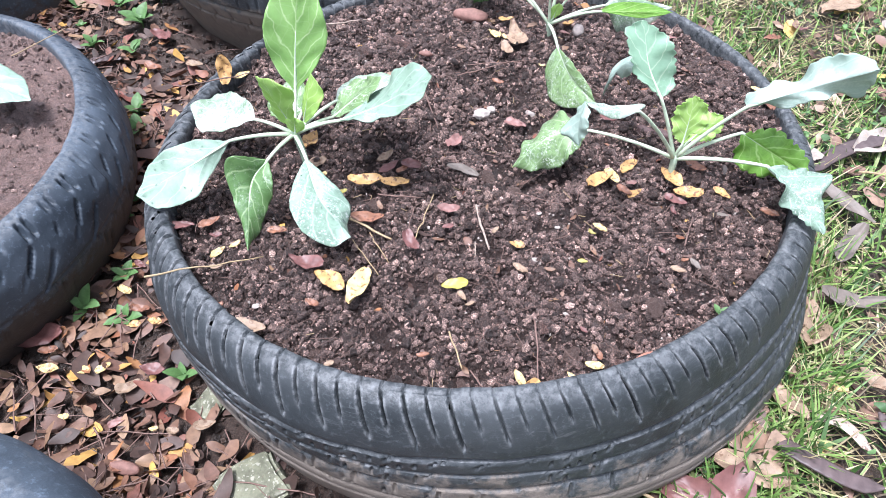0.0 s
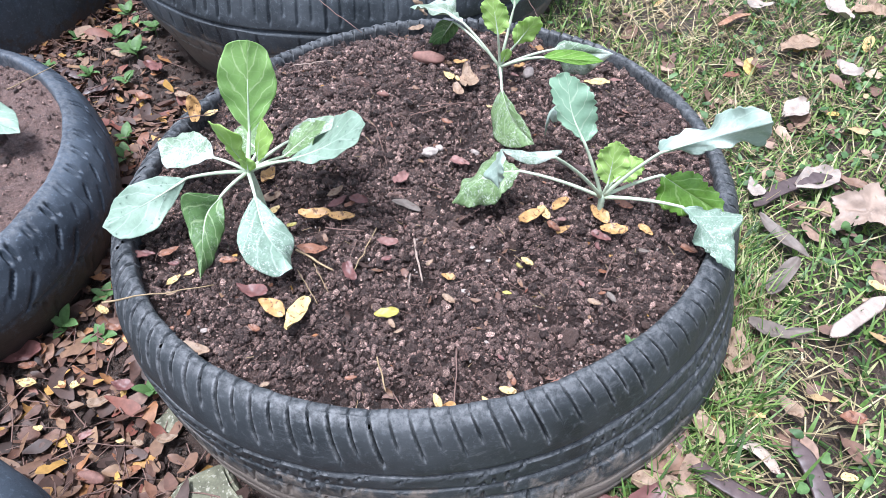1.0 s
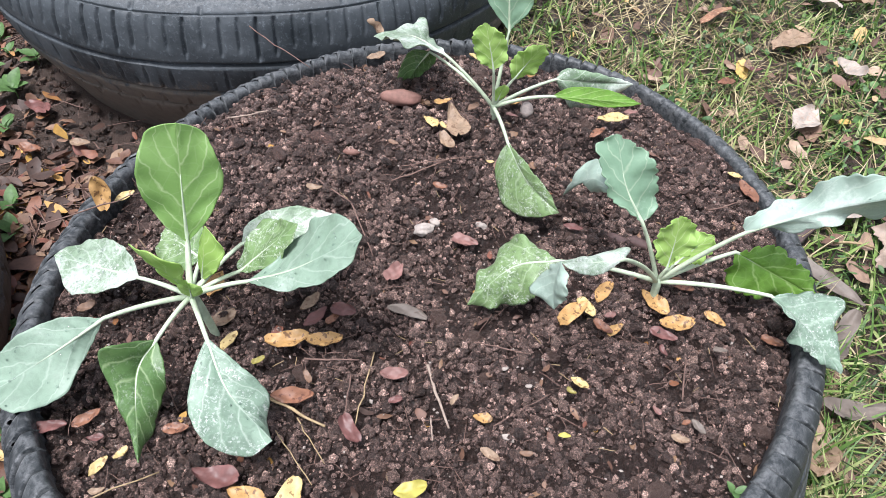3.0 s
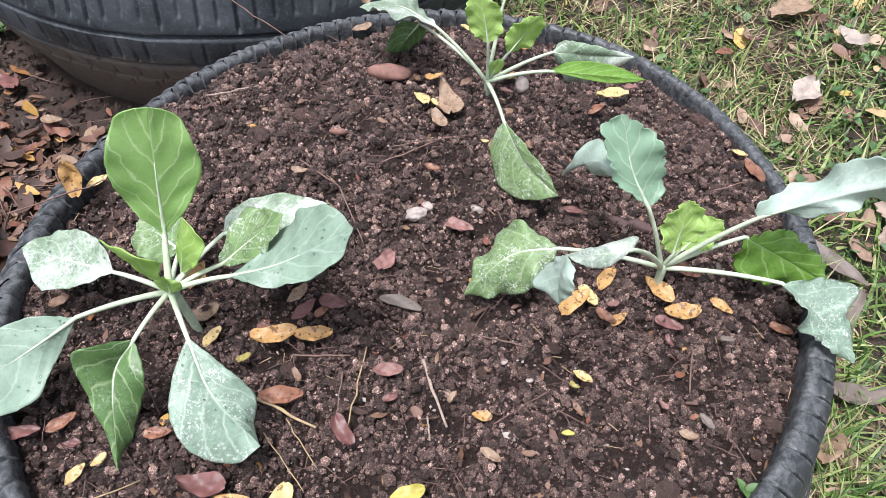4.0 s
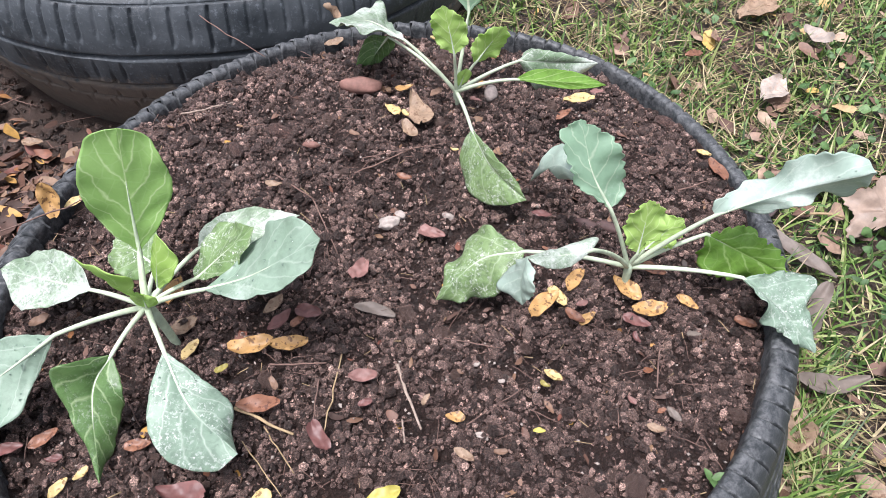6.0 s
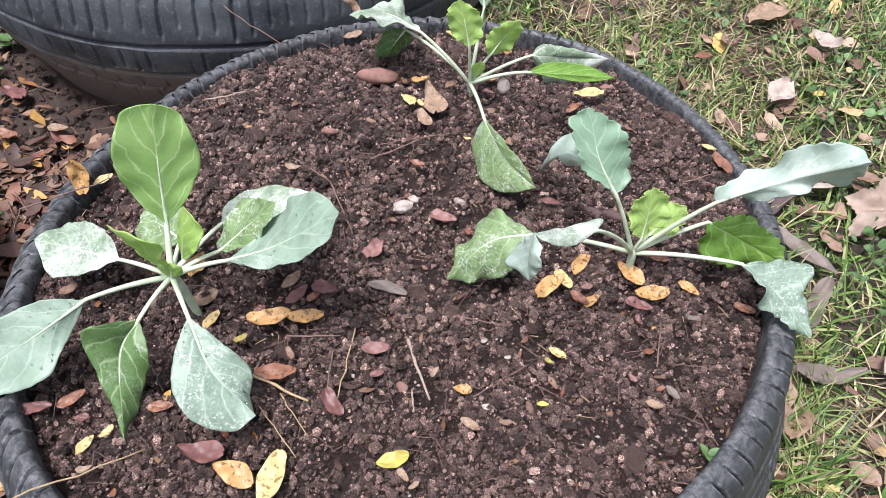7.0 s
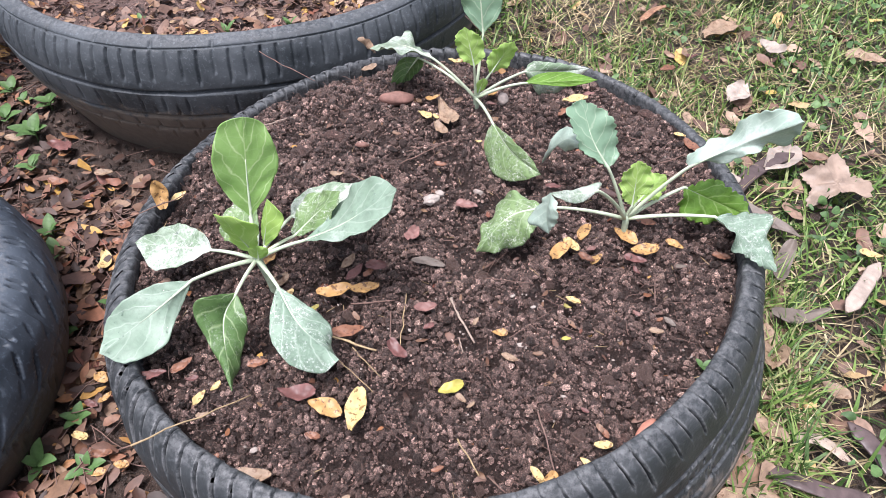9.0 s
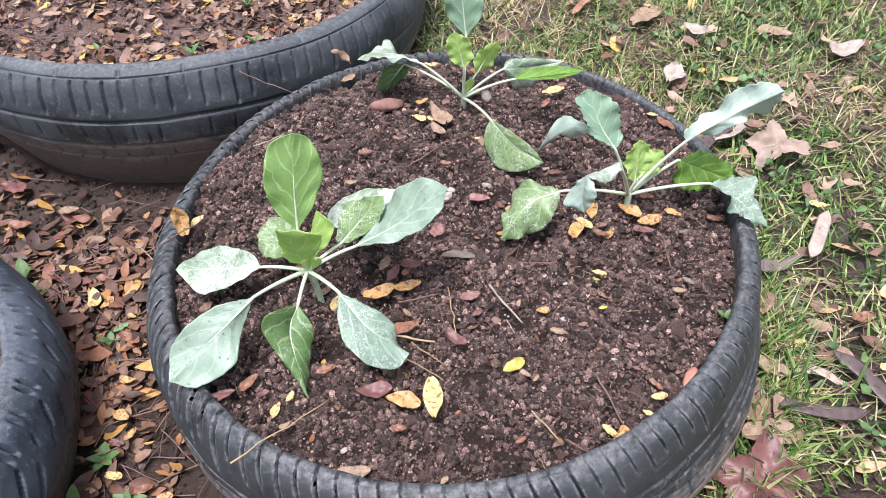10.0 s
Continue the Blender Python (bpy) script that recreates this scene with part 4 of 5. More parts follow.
oval_leaf(pb, H, (0.166, 0.872, 0.286), (0.172, 0.868, 0.312), (0.162, 0.870, 0.30), (0.178, 0.870, 0.30), "young", 0.1, 0.4, 0.01, 0.0016, seed=29)

H = (0.281, 0.616, 0.268)
pc = seedling("cabbage seedling with toothed blue-green leaves, leaning over soil", (0.277, 0.609, 0.235), H)
leaf(pc, H, [(0.250, 0.621, 0.344), (0.233, 0.637, 0.374), (0.224, 0.660, 0.409)], [(0.230, 0.627, 0.359), (0.220, 0.630, 0.369), (0.207, 0.652, 0.401)], [(0.262, 0.630, 0.354), (0.261, 0.638, 0.375), (0.251, 0.645, 0.396)], "blue", 0.30, 0.15, 0.085, 0.0023, seed=31)
leaf(pc, H, [(0.223, 0.635, 0.369), (0.217, 0.675, 0.346), (0.223, 0.749, 0.254)], [(0.237, 0.716, 0.332), (0.221, 0.723, 0.306)], [(0.221, 0.672, 0.333), (0.2205, 0.709, 0.313)], "pale", 0.35, -0.25, 0.05, 0.0, seed=32)
leaf(pc, H, [(0.209, 0.554, 0.377), (0.153, 0.536, 0.400)], [(0.187, 0.540, 0.378), (0.163, 0.531, 0.394)], [(0.217, 0.567, 0.375), (0.187, 0.558, 0.380)], "white", 0.2, -0.3, 0.02, 0.0023, seed=33)
leaf(pc, H, [(0.153, 0.536, 0.400), (0.153, 0.5265, 0.357)], [(0.156, 0.525, 0.396), (0.156, 0.516, 0.388)], [(0.149, 0.549, 0.377), (0.1395, 0.5455, 0.359)], "pale", 0.25, -0.25, 0.03, 0, seed=40)
leaf(pc, H, [(0.182, 0.617, 0.304), (0.144, 0.624, 0.290), (0.104, 0.611, 0.256)], [(0.168, 0.603, 0.287), (0.152, 0.600, 0.265), (0.124, 0.611, 0.252)], [(0.173, 0.630, 0.304), (0.150, 0.660, 0.291), (0.129, 0.648, 0.272)], "mottled", 0.45, -0.15, 0.04, 0.0023, seed=34)
leaf(pc, H, [(0.327, 0.594, 0.355), (0.417, 0.566, 0.419)], [(0.361, 0.593, 0.358), (0.383, 0.579, 0.376), (0.424, 0.585, 0.378)], [(0.326, 0.600, 0.366), (0.368, 0.612, 0.375), (0.383, 0.601, 0.406), (0.409, 0.583, 0.422)], "pale", 0.70, 0.12, 0.07, 0.0024, 16, 35)
leaf(pc, H, [(0.343, 0.614, 0.307), (0.413, 0.580, 0.280)], [(0.345, 0.603, 0.274), (0.384, 0.590, 0.264)], [(0.374, 0.613, 0.312), (0.403, 0.594, 0.302)], "bright", 0.55, -0.15, 0.08, 0.0024, seed=36)
leaf(pc, H, [(0.359, 0.568, 0.301), (0.413, 0.511, 0.262)], [(0.365, 0.548, 0.299), (0.371, 0.536, 0.283), (0.396, 0.524, 0.265)], [(0.419, 0.576, 0.288), (0.416, 0.539, 0.279)], "frosted", 0.75, -0.2, 0.05, 0.0024, seed=37)
oval_leaf(pc, H, (0.284, 0.613, 0.290), (0.286, 0.626, 0.344), (0.268, 0.618, 0.322), (0.304, 0.620, 0.322), "young", 0.5, 0.15, 0.09, 0.002, seed=38)
oval_leaf(pc, H, (0.290, 0.613, 0.296), (0.318, 0.618, 0.326), (0.296, 0.625, 0.318), (0.314, 0.610, 0.306), "young", 0.5, 0.15, 0.09, 0.0018, seed=39)

H = (-0.72, 0.87, 0.190)
pl = seedling("cabbage seedling reaching over a tyre's soil", (-0.72, 0.87, 0.134), H)
oval_leaf(pl, H, (-0.690, 0.875, 0.225), (-0.548, 0.812, 0.182), (-0.648, 0.808, 0.195), (-0.612, 0.868, 0.205), "waxy", 0.15, -0.1, 0.012, 0.0028, seed=41)
oval_leaf(pl, H, (-0.720, 0.900, 0.220), (-0.810, 0.940, 0.230), (-0.780, 0.890, 0.230), (-0.755, 0.960, 0.235), "waxy", 0.15, 0.1, 0.012, 0.0028, seed=42)


# ---- fallen leaves, twigs and stones ----
def leaf_sheet(length, width, curl, fold, seed, point=0.8, n=9, m=5):
    """A small dry leaf, two-sided, lying along x."""
    rng = random.Random(seed)
    twist, skew, bow, full = rng.uniform(-0.9, 0.9), rng.uniform(-0.2, 0.2), rng.uniform(-0.35, 0.35), rng.uniform(0.42, 0.66)
    top = []
    for i in range(n):
        u = i / (n - 1)
        w = width / 2 * (math.sin(math.pi * (0.02 + 0.96 * u) ** point) ** full)
        for j in range(m):
            v = 2 * j / (m - 1) - 1
            ragged = 1 + 0.14 * math.sin(7 * u + seed + 3 * v) * abs(v) + skew * v
            x = (u - 0.5) * length
            z = curl * length * (2 * u - 1) ** 2 + fold * abs(v) * w + twist * (u - 0.5) * v * w + 0.06 * width * math.sin(9 * u + 4 * v + seed) + 0.04 * width * math.sin(17 * u - 3 * v + 2 * seed)
            top.append((x, v * w * ragged + bow * length * (u - 0.5) ** 2, z))
    top = np.array(top)
    low = top - [0, 0, 0.0006]
    f = grid_faces(n, m)
    return np.vstack([top, low]), np.vstack([f, f[:, ::-1] + len(top)])


LEAF_WORDS = {"yellow": "small yellow fallen leaf with brown specks", "gold": "golden-brown spotted fallen leaf", "lime": "yellow-green fallen leaf", "tan": "dry tan fallen leaf",
              "rust": "rust-red dry fallen leaf", "brown": "dull brown dry fallen leaf", "plum": "dark plum-brown fallen leaf", "pink": "pinkish-brown dry fallen leaf",
              "grey": "grey-brown withered fallen leaf", "olive": "small olive fallen leaf", "pale": "bleached pale dry leaf", "maple": "large crumpled tan dry leaf",
              "green": "fresh green fallen leaf", "greenleaf": "dull green fallen leaf", "pod": "brown split seed pod", "darkpod": "long dark seed pod",
              "spotpod": "pale seed pod with dark spots", "palepod": "curved pale seed pod"}
COUNT = [0]


def fallen(x, y, z, mm, turn, kind, where, wide=0.5, lean=(0, 0), group=""):
    COUNT[0] += 1
    rng = random.Random(COUNT[0])
    length = mm / 1000
    v, f = leaf_sheet(length, length * wide * rng.uniform(0.85, 1.15), rng.uniform(-0.04, 0.20), rng.uniform(0.05, 0.6), COUNT[0], rng.uniform(0.75, 1.25), 13, 7)
    ob = piece("fallen_leaf", v, f, DRY[kind])
    ob.matrix_world = pose(x, y, z, rng.uniform(-6, 6) + lean[0], rng.uniform(-5, 5) + lean[1], turn)
    tagged(ob, LEAF_WORDS[kind] + " " + where, "leaf", group)
    return ob


def soil_leaf(x, y, mm, turn, kind, wide=0.48):
    fallen(x, y, float(soil_z(x, y)) + 0.0125, max(mm, 9), turn, kind, "lying on soil", wide, group="leaves on the soil")


def path_leaf(x, y, mm, turn, kind):
    if kind == "darkpod":
        pod(x, y, float(ground_z(x, y)) + 0.012, mm, turn, kind, "on leaf litter")
    else:
        fallen(x, y, float(ground_z(x, y)) + 0.021, mm, turn, kind, "lying on leaf litter", 0.52, group="leaves on the litter")


def pod(x, y, z, mm, turn, kind, where):
    """A long flat bean-like pod with swellings."""
    COUNT[0] += 1
    rng = random.Random(COUNT[0])
    length, n, k = mm / 1000, 40, 10
    bow, v = rng.uniform(-0.12, 0.12), []
    for i in range(n):
        u = i / (n - 1)
        w = 0.0112 * min(1, (math.sin(math.pi * (0.01 + 0.98 * u)) * 2.2) ** 0.75) * min(1.2, 0.6 + length * 3)
        h = 0.0017 + 0.0006 * math.sin(u * length * 520)
        for j in range(k):
            t = 2 * math.pi * j / k
            v.append(((u - 0.5) * length, bow * length * (4 * u * (1 - u)) + w * math.cos(t), h * math.sin(t) + 0.004 * math.sin(u * 5 + COUNT[0])))
    ob = piece("seed_pod", v, grid_faces(n, k, True), DRY[kind])
    ob.matrix_world = pose(x, y, z, rng.uniform(-14, 14), rng.uniform(-3, 3), turn)
    tagged(ob, LEAF_WORDS[kind] + " " + where, "seed pod", "seed pods")


def big_leaf(x, y, z, mm, turn, kind):
    """A large crumpled lobed leaf with a stalk."""
    COUNT[0] += 1
    s = mm / 1000
    rings, spokes = 14, 70
    v = []
    for i in range(rings):
        q = (i + 0.02) / (rings - 1)
        for j in range(spokes):
            a = 2 * math.pi * j / spokes
            lobe = abs((a * 5 / (2 * math.pi)) % 1 - 0.5) * 2
            r = s * 0.56 * (0.56 + 0.44 * lobe ** 1.4) * (1 + 0.12 * math.sin(3 * a + COUNT[0])) * q
            r *= 1 + 0.05 * q * math.sin(a * 31)
            px, py = r * math.cos(a) * 1.1, r * math.sin(a) * 0.85
            pz = 0.006 + 0.22 * abs(py) + 0.10 * s * q * (0.5 - lobe) + 0.10 * s * q * q * math.sin(2 * a + COUNT[0]) + 0.07 * s * q * float(noise2(px + 9, py, s * 0.22, COUNT[0])) + 0.03 * s * float(noise2(px, py + 9, s * 0.08, COUNT[0]))
            v.append((px, py, pz))
    top = np.array(v)
    f = grid_faces(rings, spokes, True)
    thing = new("large_leaf")
    thing.matrix_world = pose(x, y, z, 4, -6, turn)
    tagged(thing, LEAF_WORDS[kind] + " lying on the lawn", "leaf", "leaves on the lawn")
    piece("blade", np.vstack([top, top - [0, 0, 0.0008]]), np.vstack([f, f[:, ::-1] + len(top)]), DRY[kind], thing)
    tube_object("leaf_stalk", bezier((-s * 0.48, 0, 0.002), (-s * 0.7, s * 0.05, 0.012), (-s * 0.95, s * 0.08, 0.006), 7), [0.0018] * 7, TWIG["straw"], thing, "thin green-brown leaf stalk")


def lawn_item(x, y, mm, turn, kind):
    z = float(ground_z(x, y)) + 0.027
    if kind in ("pod", "darkpod", "spotpod", "palepod"):
        pod(x, y, z, mm, turn, kind, "lying in the grass")
    elif kind == "maple" or (mm > 95 and kind != "grey"):
        big_leaf(x, y, z, min(mm, 135), turn, kind)
    else:
        fallen(x, y, z, mm, turn, kind, "lying in the grass", 0.3 if kind == "grey" else 0.55, group="leaves on the lawn")


def twig(a, b, mm, kind, za=None, zb=None):
    COUNT[0] += 1
    rng = random.Random(COUNT[0])
    za = float(soil_z(*a)) + 0.0095 if za is None else za
    zb = float(soil_z(*b)) + 0.0105 if zb is None else zb
    n = 8
    pts, rad = [], []
    L = math.hypot(a[0] - b[0], a[1] - b[1])
    for i in range(n):
        t = i / (n - 1)
        k = math.sin(math.pi * t) * L * 0.02
        pts.append((a[0] + (b[0] - a[0]) * t + rng.uniform(-k, k), a[1] + (b[1] - a[1]) * t + rng.uniform(-k, k), za + (zb - za) * t + rng.uniform(0, 0.0015)))
        rad.append(mm / 2000 * rng.uniform(0.8, 1.1) * (1 - 0.3 * t))
    ob = tube_object("twig", pts, rad, TWIG[kind], sides=6)
    tagged(ob, {"pale": "pale bleached dry twig", "brown": "thin brown dry twig", "straw": "straw-coloured dry stalk"}[kind] + " lying on soil", "twig", "twigs on the soil")


PEBBLE_WORDS = {"white": ("pebble", "small whitish pebble on dark soil", "stone"), "redstone": ("pebble", "reddish-brown smooth pebble on soil", "stone"), "grey": ("pebble", "grey-brown rounded pebble on soil", "stone"),
                "plum": ("pod_piece", "dark brown broken pod piece on soil", "pod piece"), "pinkpod": ("pod_piece", "pinkish broken pod piece on soil", "pod piece"), "clod": ("soil_clod", "dark rough clod of soil", "clod")}


def pebble(x, y, mm, kind, z=None):
    COUNT[0] += 1
    rng = np.random.default_rng(COUNT[0])
    v, f = ico(3)
    r = mm / 1000
    lump = 0.28 if kind == "clod" or kind == "white" else 0.12
    v = v * (1 + lump * noise2(v[:, 0] + 2 * v[:, 2], v[:, 1] - v[:, 2], 0.7, COUNT[0]) + lump * 0.5 * noise2(v[:, 0] - v[:, 2], v[:, 1] + 2 * v[:, 2], 0.3, COUNT[0]))[:, None]
    long = 1.35 if kind in ("redstone", "plum", "pinkpod") else 1.0
    v = v * [r * long / 1.0, r * 0.6 / (long ** 0.3), r * 0.55]
    name, label, cat = PEBBLE_WORDS[kind]
    ob = piece(name, v, f, STONE[kind])
    ob.matrix_world = pose(x, y, (float(soil_z(x, y)) if z is None else z) + r * 0.22 + 0.004, 0, 0, {"redstone": -12, "grey": 70, "plum": -35, "pinkpod": 35}.get(kind, float(rng.uniform(0, 180))))
    tagged(ob, label, cat)


soil_leaf(-0.037, 0.758, 17, -13, "tan")
soil_leaf(-0.242, 0.640, 17, 36, "brown")
soil_leaf(-0.216, 0.527, 24, 30, "rust")
soil_leaf(-0.244, 0.522, 27, 6, "plum")
soil_leaf(-0.205, 0.508, 13, 4, "plum")
soil_leaf(-0.180, 0.491, 13, 48, "yellow")
soil_leaf(-0.139, 0.505, 20, 0, "rust")
soil_leaf(-0.049, 0.528, 35, -5, "rust")
soil_leaf(-0.108, 0.587, 22, 56, "yellow")
soil_leaf(-0.080, 0.564, 12, 31, "olive")
soil_leaf(-0.057, 0.583, 38, 6, "gold")
soil_leaf(-0.025, 0.581, 32, -2, "gold")
soil_leaf(-0.038, 0.623, 24, 45, "tan")
soil_leaf(-0.033, 0.607, 27, 42, "plum")
soil_leaf(-0.009, 0.615, 24, -22, "plum")
soil_leaf(-0.018, 0.606, 17, 45, "rust")
soil_leaf(-0.004, 0.492, 27, -62, "plum")
soil_leaf(-0.038, 0.545, 13, -67, "brown")
soil_leaf(-0.116, 0.609, 29, 36, "tan")
soil_leaf(-0.127, 0.651, 30, -107, "gold")
soil_leaf(0.107, 0.891, 22, 18, "gold")
soil_leaf(0.092, 0.861, 24, -55, "yellow")
soil_leaf(0.104, 0.849, 13, -48, "yellow")
soil_leaf(0.118, 0.851, 53, -86, "tan")
soil_leaf(0.104, 0.823, 29, -70, "tan")
soil_leaf(0.142, 0.889, 19, 43, "brown")
soil_leaf(0.193, 0.891, 19, 36, "gold")
soil_leaf(0.185, 0.869, 14, -30, "pink")
soil_leaf(0.046, 0.823, 13, -39, "brown")
soil_leaf(0.301, 0.859, 36, 0, "yellow")
soil_leaf(0.277, 0.835, 24, 36, "rust")
soil_leaf(0.332, 0.883, 18, 3, "pink")
soil_leaf(0.092, 0.761, 16, -22, "rust")
soil_leaf(0.033, 1.022, 26, 21, "tan")
soil_leaf(0.163, 1.004, 24, -19, "yellow")
soil_leaf(0.148, 0.788, 7, -16, "yellow")
soil_leaf(0.280, 0.605, 33, -59, "gold")
soil_leaf(0.294, 0.579, 32, -2, "gold")
soil_leaf(0.333, 0.585, 22, -51, "gold")
soil_leaf(0.311, 0.622, 24, -35, "rust")
soil_leaf(0.233, 0.619, 30, 49, "gold")
soil_leaf(0.215, 0.603, 23, -65, "yellow")
soil_leaf(0.197, 0.595, 39, 40, "gold")
soil_leaf(0.223, 0.579, 21, -55, "rust")
soil_leaf(0.234, 0.577, 19, 32, "gold")
soil_leaf(0.234, 0.592, 12, 9, "pink")
soil_leaf(0.278, 0.569, 25, -32, "plum")
soil_leaf(0.378, 0.558, 20, -33, "rust")
soil_leaf(0.424, 0.739, 36, -85, "rust")
soil_leaf(0.418, 0.766, 16, -27, "yellow")
soil_leaf(0.222, 0.700, 20, -20, "plum")
soil_leaf(0.112, 0.691, 17, -21, "pink")
soil_leaf(0.034, 0.542, 24, -5, "pink")
soil_leaf(0.034, 0.520, 12, 14, "plum")
soil_leaf(0.082, 0.516, 12, 55, "tan")
soil_leaf(0.104, 0.499, 16, -11, "gold")
soil_leaf(0.168, 0.479, 10, -11, "lime")
soil_leaf(0.191, 0.526, 17, -40, "yellow")
soil_leaf(0.182, 0.518, 6, -39, "olive")
soil_leaf(0.106, 0.467, 18, -41, "tan")
soil_leaf(0.134, 0.464, 11, -5, "brown")
soil_leaf(0.248, 0.493, 9, -54, "pink")
soil_leaf(0.278, 0.477, 15, -62, "grey")
soil_leaf(0.269, 0.481, 9, 18, "rust")
soil_leaf(0.259, 0.466, 15, -23, "tan")
soil_leaf(0.326, 0.552, 13, -9, "grey")
soil_leaf(0.272, 0.552, 12, -81, "plum")
soil_leaf(-0.103, 0.460, 36, -14, "plum")
soil_leaf(-0.077, 0.445, 35, -33, "gold")
soil_leaf(-0.049, 0.435, 47, -108, "yellow", 0.34)
soil_leaf(-0.198, 0.484, 19, 58, "yellow")
soil_leaf(-0.192, 0.462, 12, 9, "tan")
soil_leaf(-0.145, 0.390, 32, -13, "tan")
soil_leaf(-0.159, 0.395, 16, 0, "plum")
soil_leaf(-0.180, 0.416, 12, 66, "rust")
soil_leaf(-0.091, 0.418, 15, -28, "rust")
soil_leaf(-0.069, 0.357, 10, 24, "tan")
soil_leaf(0.042, 0.442, 26, 11, "lime")
soil_leaf(0.049, 0.430, 13, -58, "tan")
soil_leaf(0.056, 0.421, 10, 29, "tan")
soil_leaf(0.167, 0.363, 17, -13, "yellow")
soil_leaf(0.146, 0.350, 13, -51, "yellow")
soil_leaf(0.172, 0.373, 12, -76, "rust")
soil_leaf(0.169, 0.378, 10, -79, "brown")
soil_leaf(0.100, 0.346, 19, -69, "yellow")
soil_leaf(0.108, 0.339, 22, 34, "gold")
soil_leaf(0.014, 0.367, 12, 9, "rust")
soil_leaf(0.160, 0.397, 8, -45, "plum")

twig((-0.139, 0.890), (-0.083, 0.900), 2.2, "pale")
twig((-0.137, 0.886), (-0.121, 0.848), 1.2, "brown")
twig((-0.037, 0.774), (-0.000, 0.738), 2, "brown")
twig((-0.000, 0.738), (0.020, 0.675), 1.6, "brown")
twig((-0.290, 0.716), (-0.212, 0.772), 1.8, "brown", 0.278, 0.262)
twig((-0.069, 0.529), (-0.023, 0.500), 3.2, "straw")
twig((-0.046, 0.511), (-0.023, 0.469), 1.4, "straw")
twig((0.018, 0.567), (-0.001, 0.492), 1.6, "straw")
twig((-0.002, 0.545), (-0.008, 0.505), 1.6, "brown")
twig((0.042, 0.771), (0.115, 0.803), 1.8, "brown")
twig((0.053, 0.791), (0.145, 0.801), 1.2, "brown")
twig((0.367, 0.712), (0.407, 0.725), 2, "brown")
twig((0.063, 0.551), (0.076, 0.493), 3.2, "pale")
twig((0.062, 0.504), (0.062, 0.483), 1.8, "pale")
twig((0.292, 0.544), (0.275, 0.504), 2, "brown")
twig((0.106, 0.571), (0.152, 0.555), 1.4, "brown")
twig((0.112, 0.492), (0.164, 0.517), 1, "brown")
twig((-0.245, 0.427), (-0.146, 0.470), 2, "straw", 0.274, 0.256)
twig((0.116, 0.404), (0.116, 0.340), 2, "brown")
twig((0.037, 0.392), (0.049, 0.356), 2, "straw")
twig((0.056, 0.355), (0.071, 0.333), 1.6, "brown")
twig((-0.065, 0.505), (-0.032, 0.452), 1.2, "straw")
twig((-0.042, 0.565), (0.005, 0.559), 2, "brown")
twig((0.212, 1.164), (0.233, 1.062), 1, "brown")

pebble(0.072, 0.713, 11, "white")
pebble(0.084, 0.722, 6, "white")
soil_leaf(0.050, 0.612, 38, -22, "grey", 0.26)
soil_leaf(0.040, 0.655, 24, 60, "pink", 0.62)
soil_leaf(0.112, 0.693, 27, -30, "pink", 0.55)
pebble(-0.000, 0.823, 7, "redstone")
pebble(-0.077, 0.797, 3, "white")
pebble(-0.033, 0.849, 15, "clod")
pebble(-0.077, 0.819, 12, "clod")
pebble(0.131, 0.713, 6, "white")
pebble(0.398, 0.826, 13, "clod")
pebble(0.413, 0.797, 6, "grey")
pebble(0.123, 0.483, 5, "white")
pebble(0.148, 0.528, 3, "white")
pebble(-0.146, 0.420, 4, "white")
pebble(0.124, 0.401, 7, "clod")
pebble(0.189, 0.367, 8, "clod")
pebble(-0.090, 0.507, 7, "clod")
pebble(0.060, 0.909, 18, "redstone")
pebble(0.206, 0.886, 13, "grey")
pebble(0.265, 0.684, 10, "plum")
pebble(0.284, 0.679, 10, "plum")
pebble(0.214, 0.373, 12, "pinkpod")
pebble(0.130, 0.545, 3, "white")
pebble(0.147, 0.418, 3, "white")
pebble(0.242, 0.401, 2, "white")

path_leaf(-0.474, 0.496, 29, -2, "yellow")
path_leaf(-0.433, 0.499, 22, 3, "yellow")
path_leaf(-0.407, 0.502, 21, 39, "yellow")
path_leaf(-0.483, 0.522, 24, 12, "rust")
path_leaf(-0.502, 0.540, 58, 30, "plum")
path_leaf(-0.317, 0.418, 12, 5, "yellow")
path_leaf(-0.292, 0.414, 16, -7, "tan")
path_leaf(-0.253, 0.420, 26, 16, "tan")
path_leaf(-0.340, 0.369, 27, -4, "rust")
path_leaf(-0.365, 0.474, 31, 33, "tan")
path_leaf(-0.366, 0.429, 22, 34, "pink")
path_leaf(-0.430, 0.431, 14, -8, "yellow")
path_leaf(-0.342, 0.497, 32, -5, "plum")
path_leaf(-0.387, 0.569, 18, 16, "gold")
path_leaf(-0.402, 0.716, 26, -40, "gold")
path_leaf(-0.392, 0.679, 21, 35, "gold")
path_leaf(-0.408, 0.931, 27, 42, "gold")
path_leaf(-0.428, 0.944, 41, -89, "yellow")
path_leaf(-0.395, 0.881, 24, 24, "greenleaf")
path_leaf(-0.493, 0.877, 54, -50, "pink")
path_leaf(-0.407, 1.026, 35, -31, "rust")
path_leaf(-0.410, 0.986, 26, -36, "rust")
path_leaf(-0.381, 0.852, 35, -49, "rust")
path_leaf(-0.385, 0.594, 27, -4, "rust")
path_leaf(-0.359, 0.573, 21, -17, "gold")
path_leaf(-0.482, 0.629, 14, -36, "yellow")
path_leaf(-0.390, 0.770, 25, -27, "gold")
path_leaf(-0.376, 0.895, 16, -45, "gold")
path_leaf(-0.411, 0.675, 22, -32, "plum")
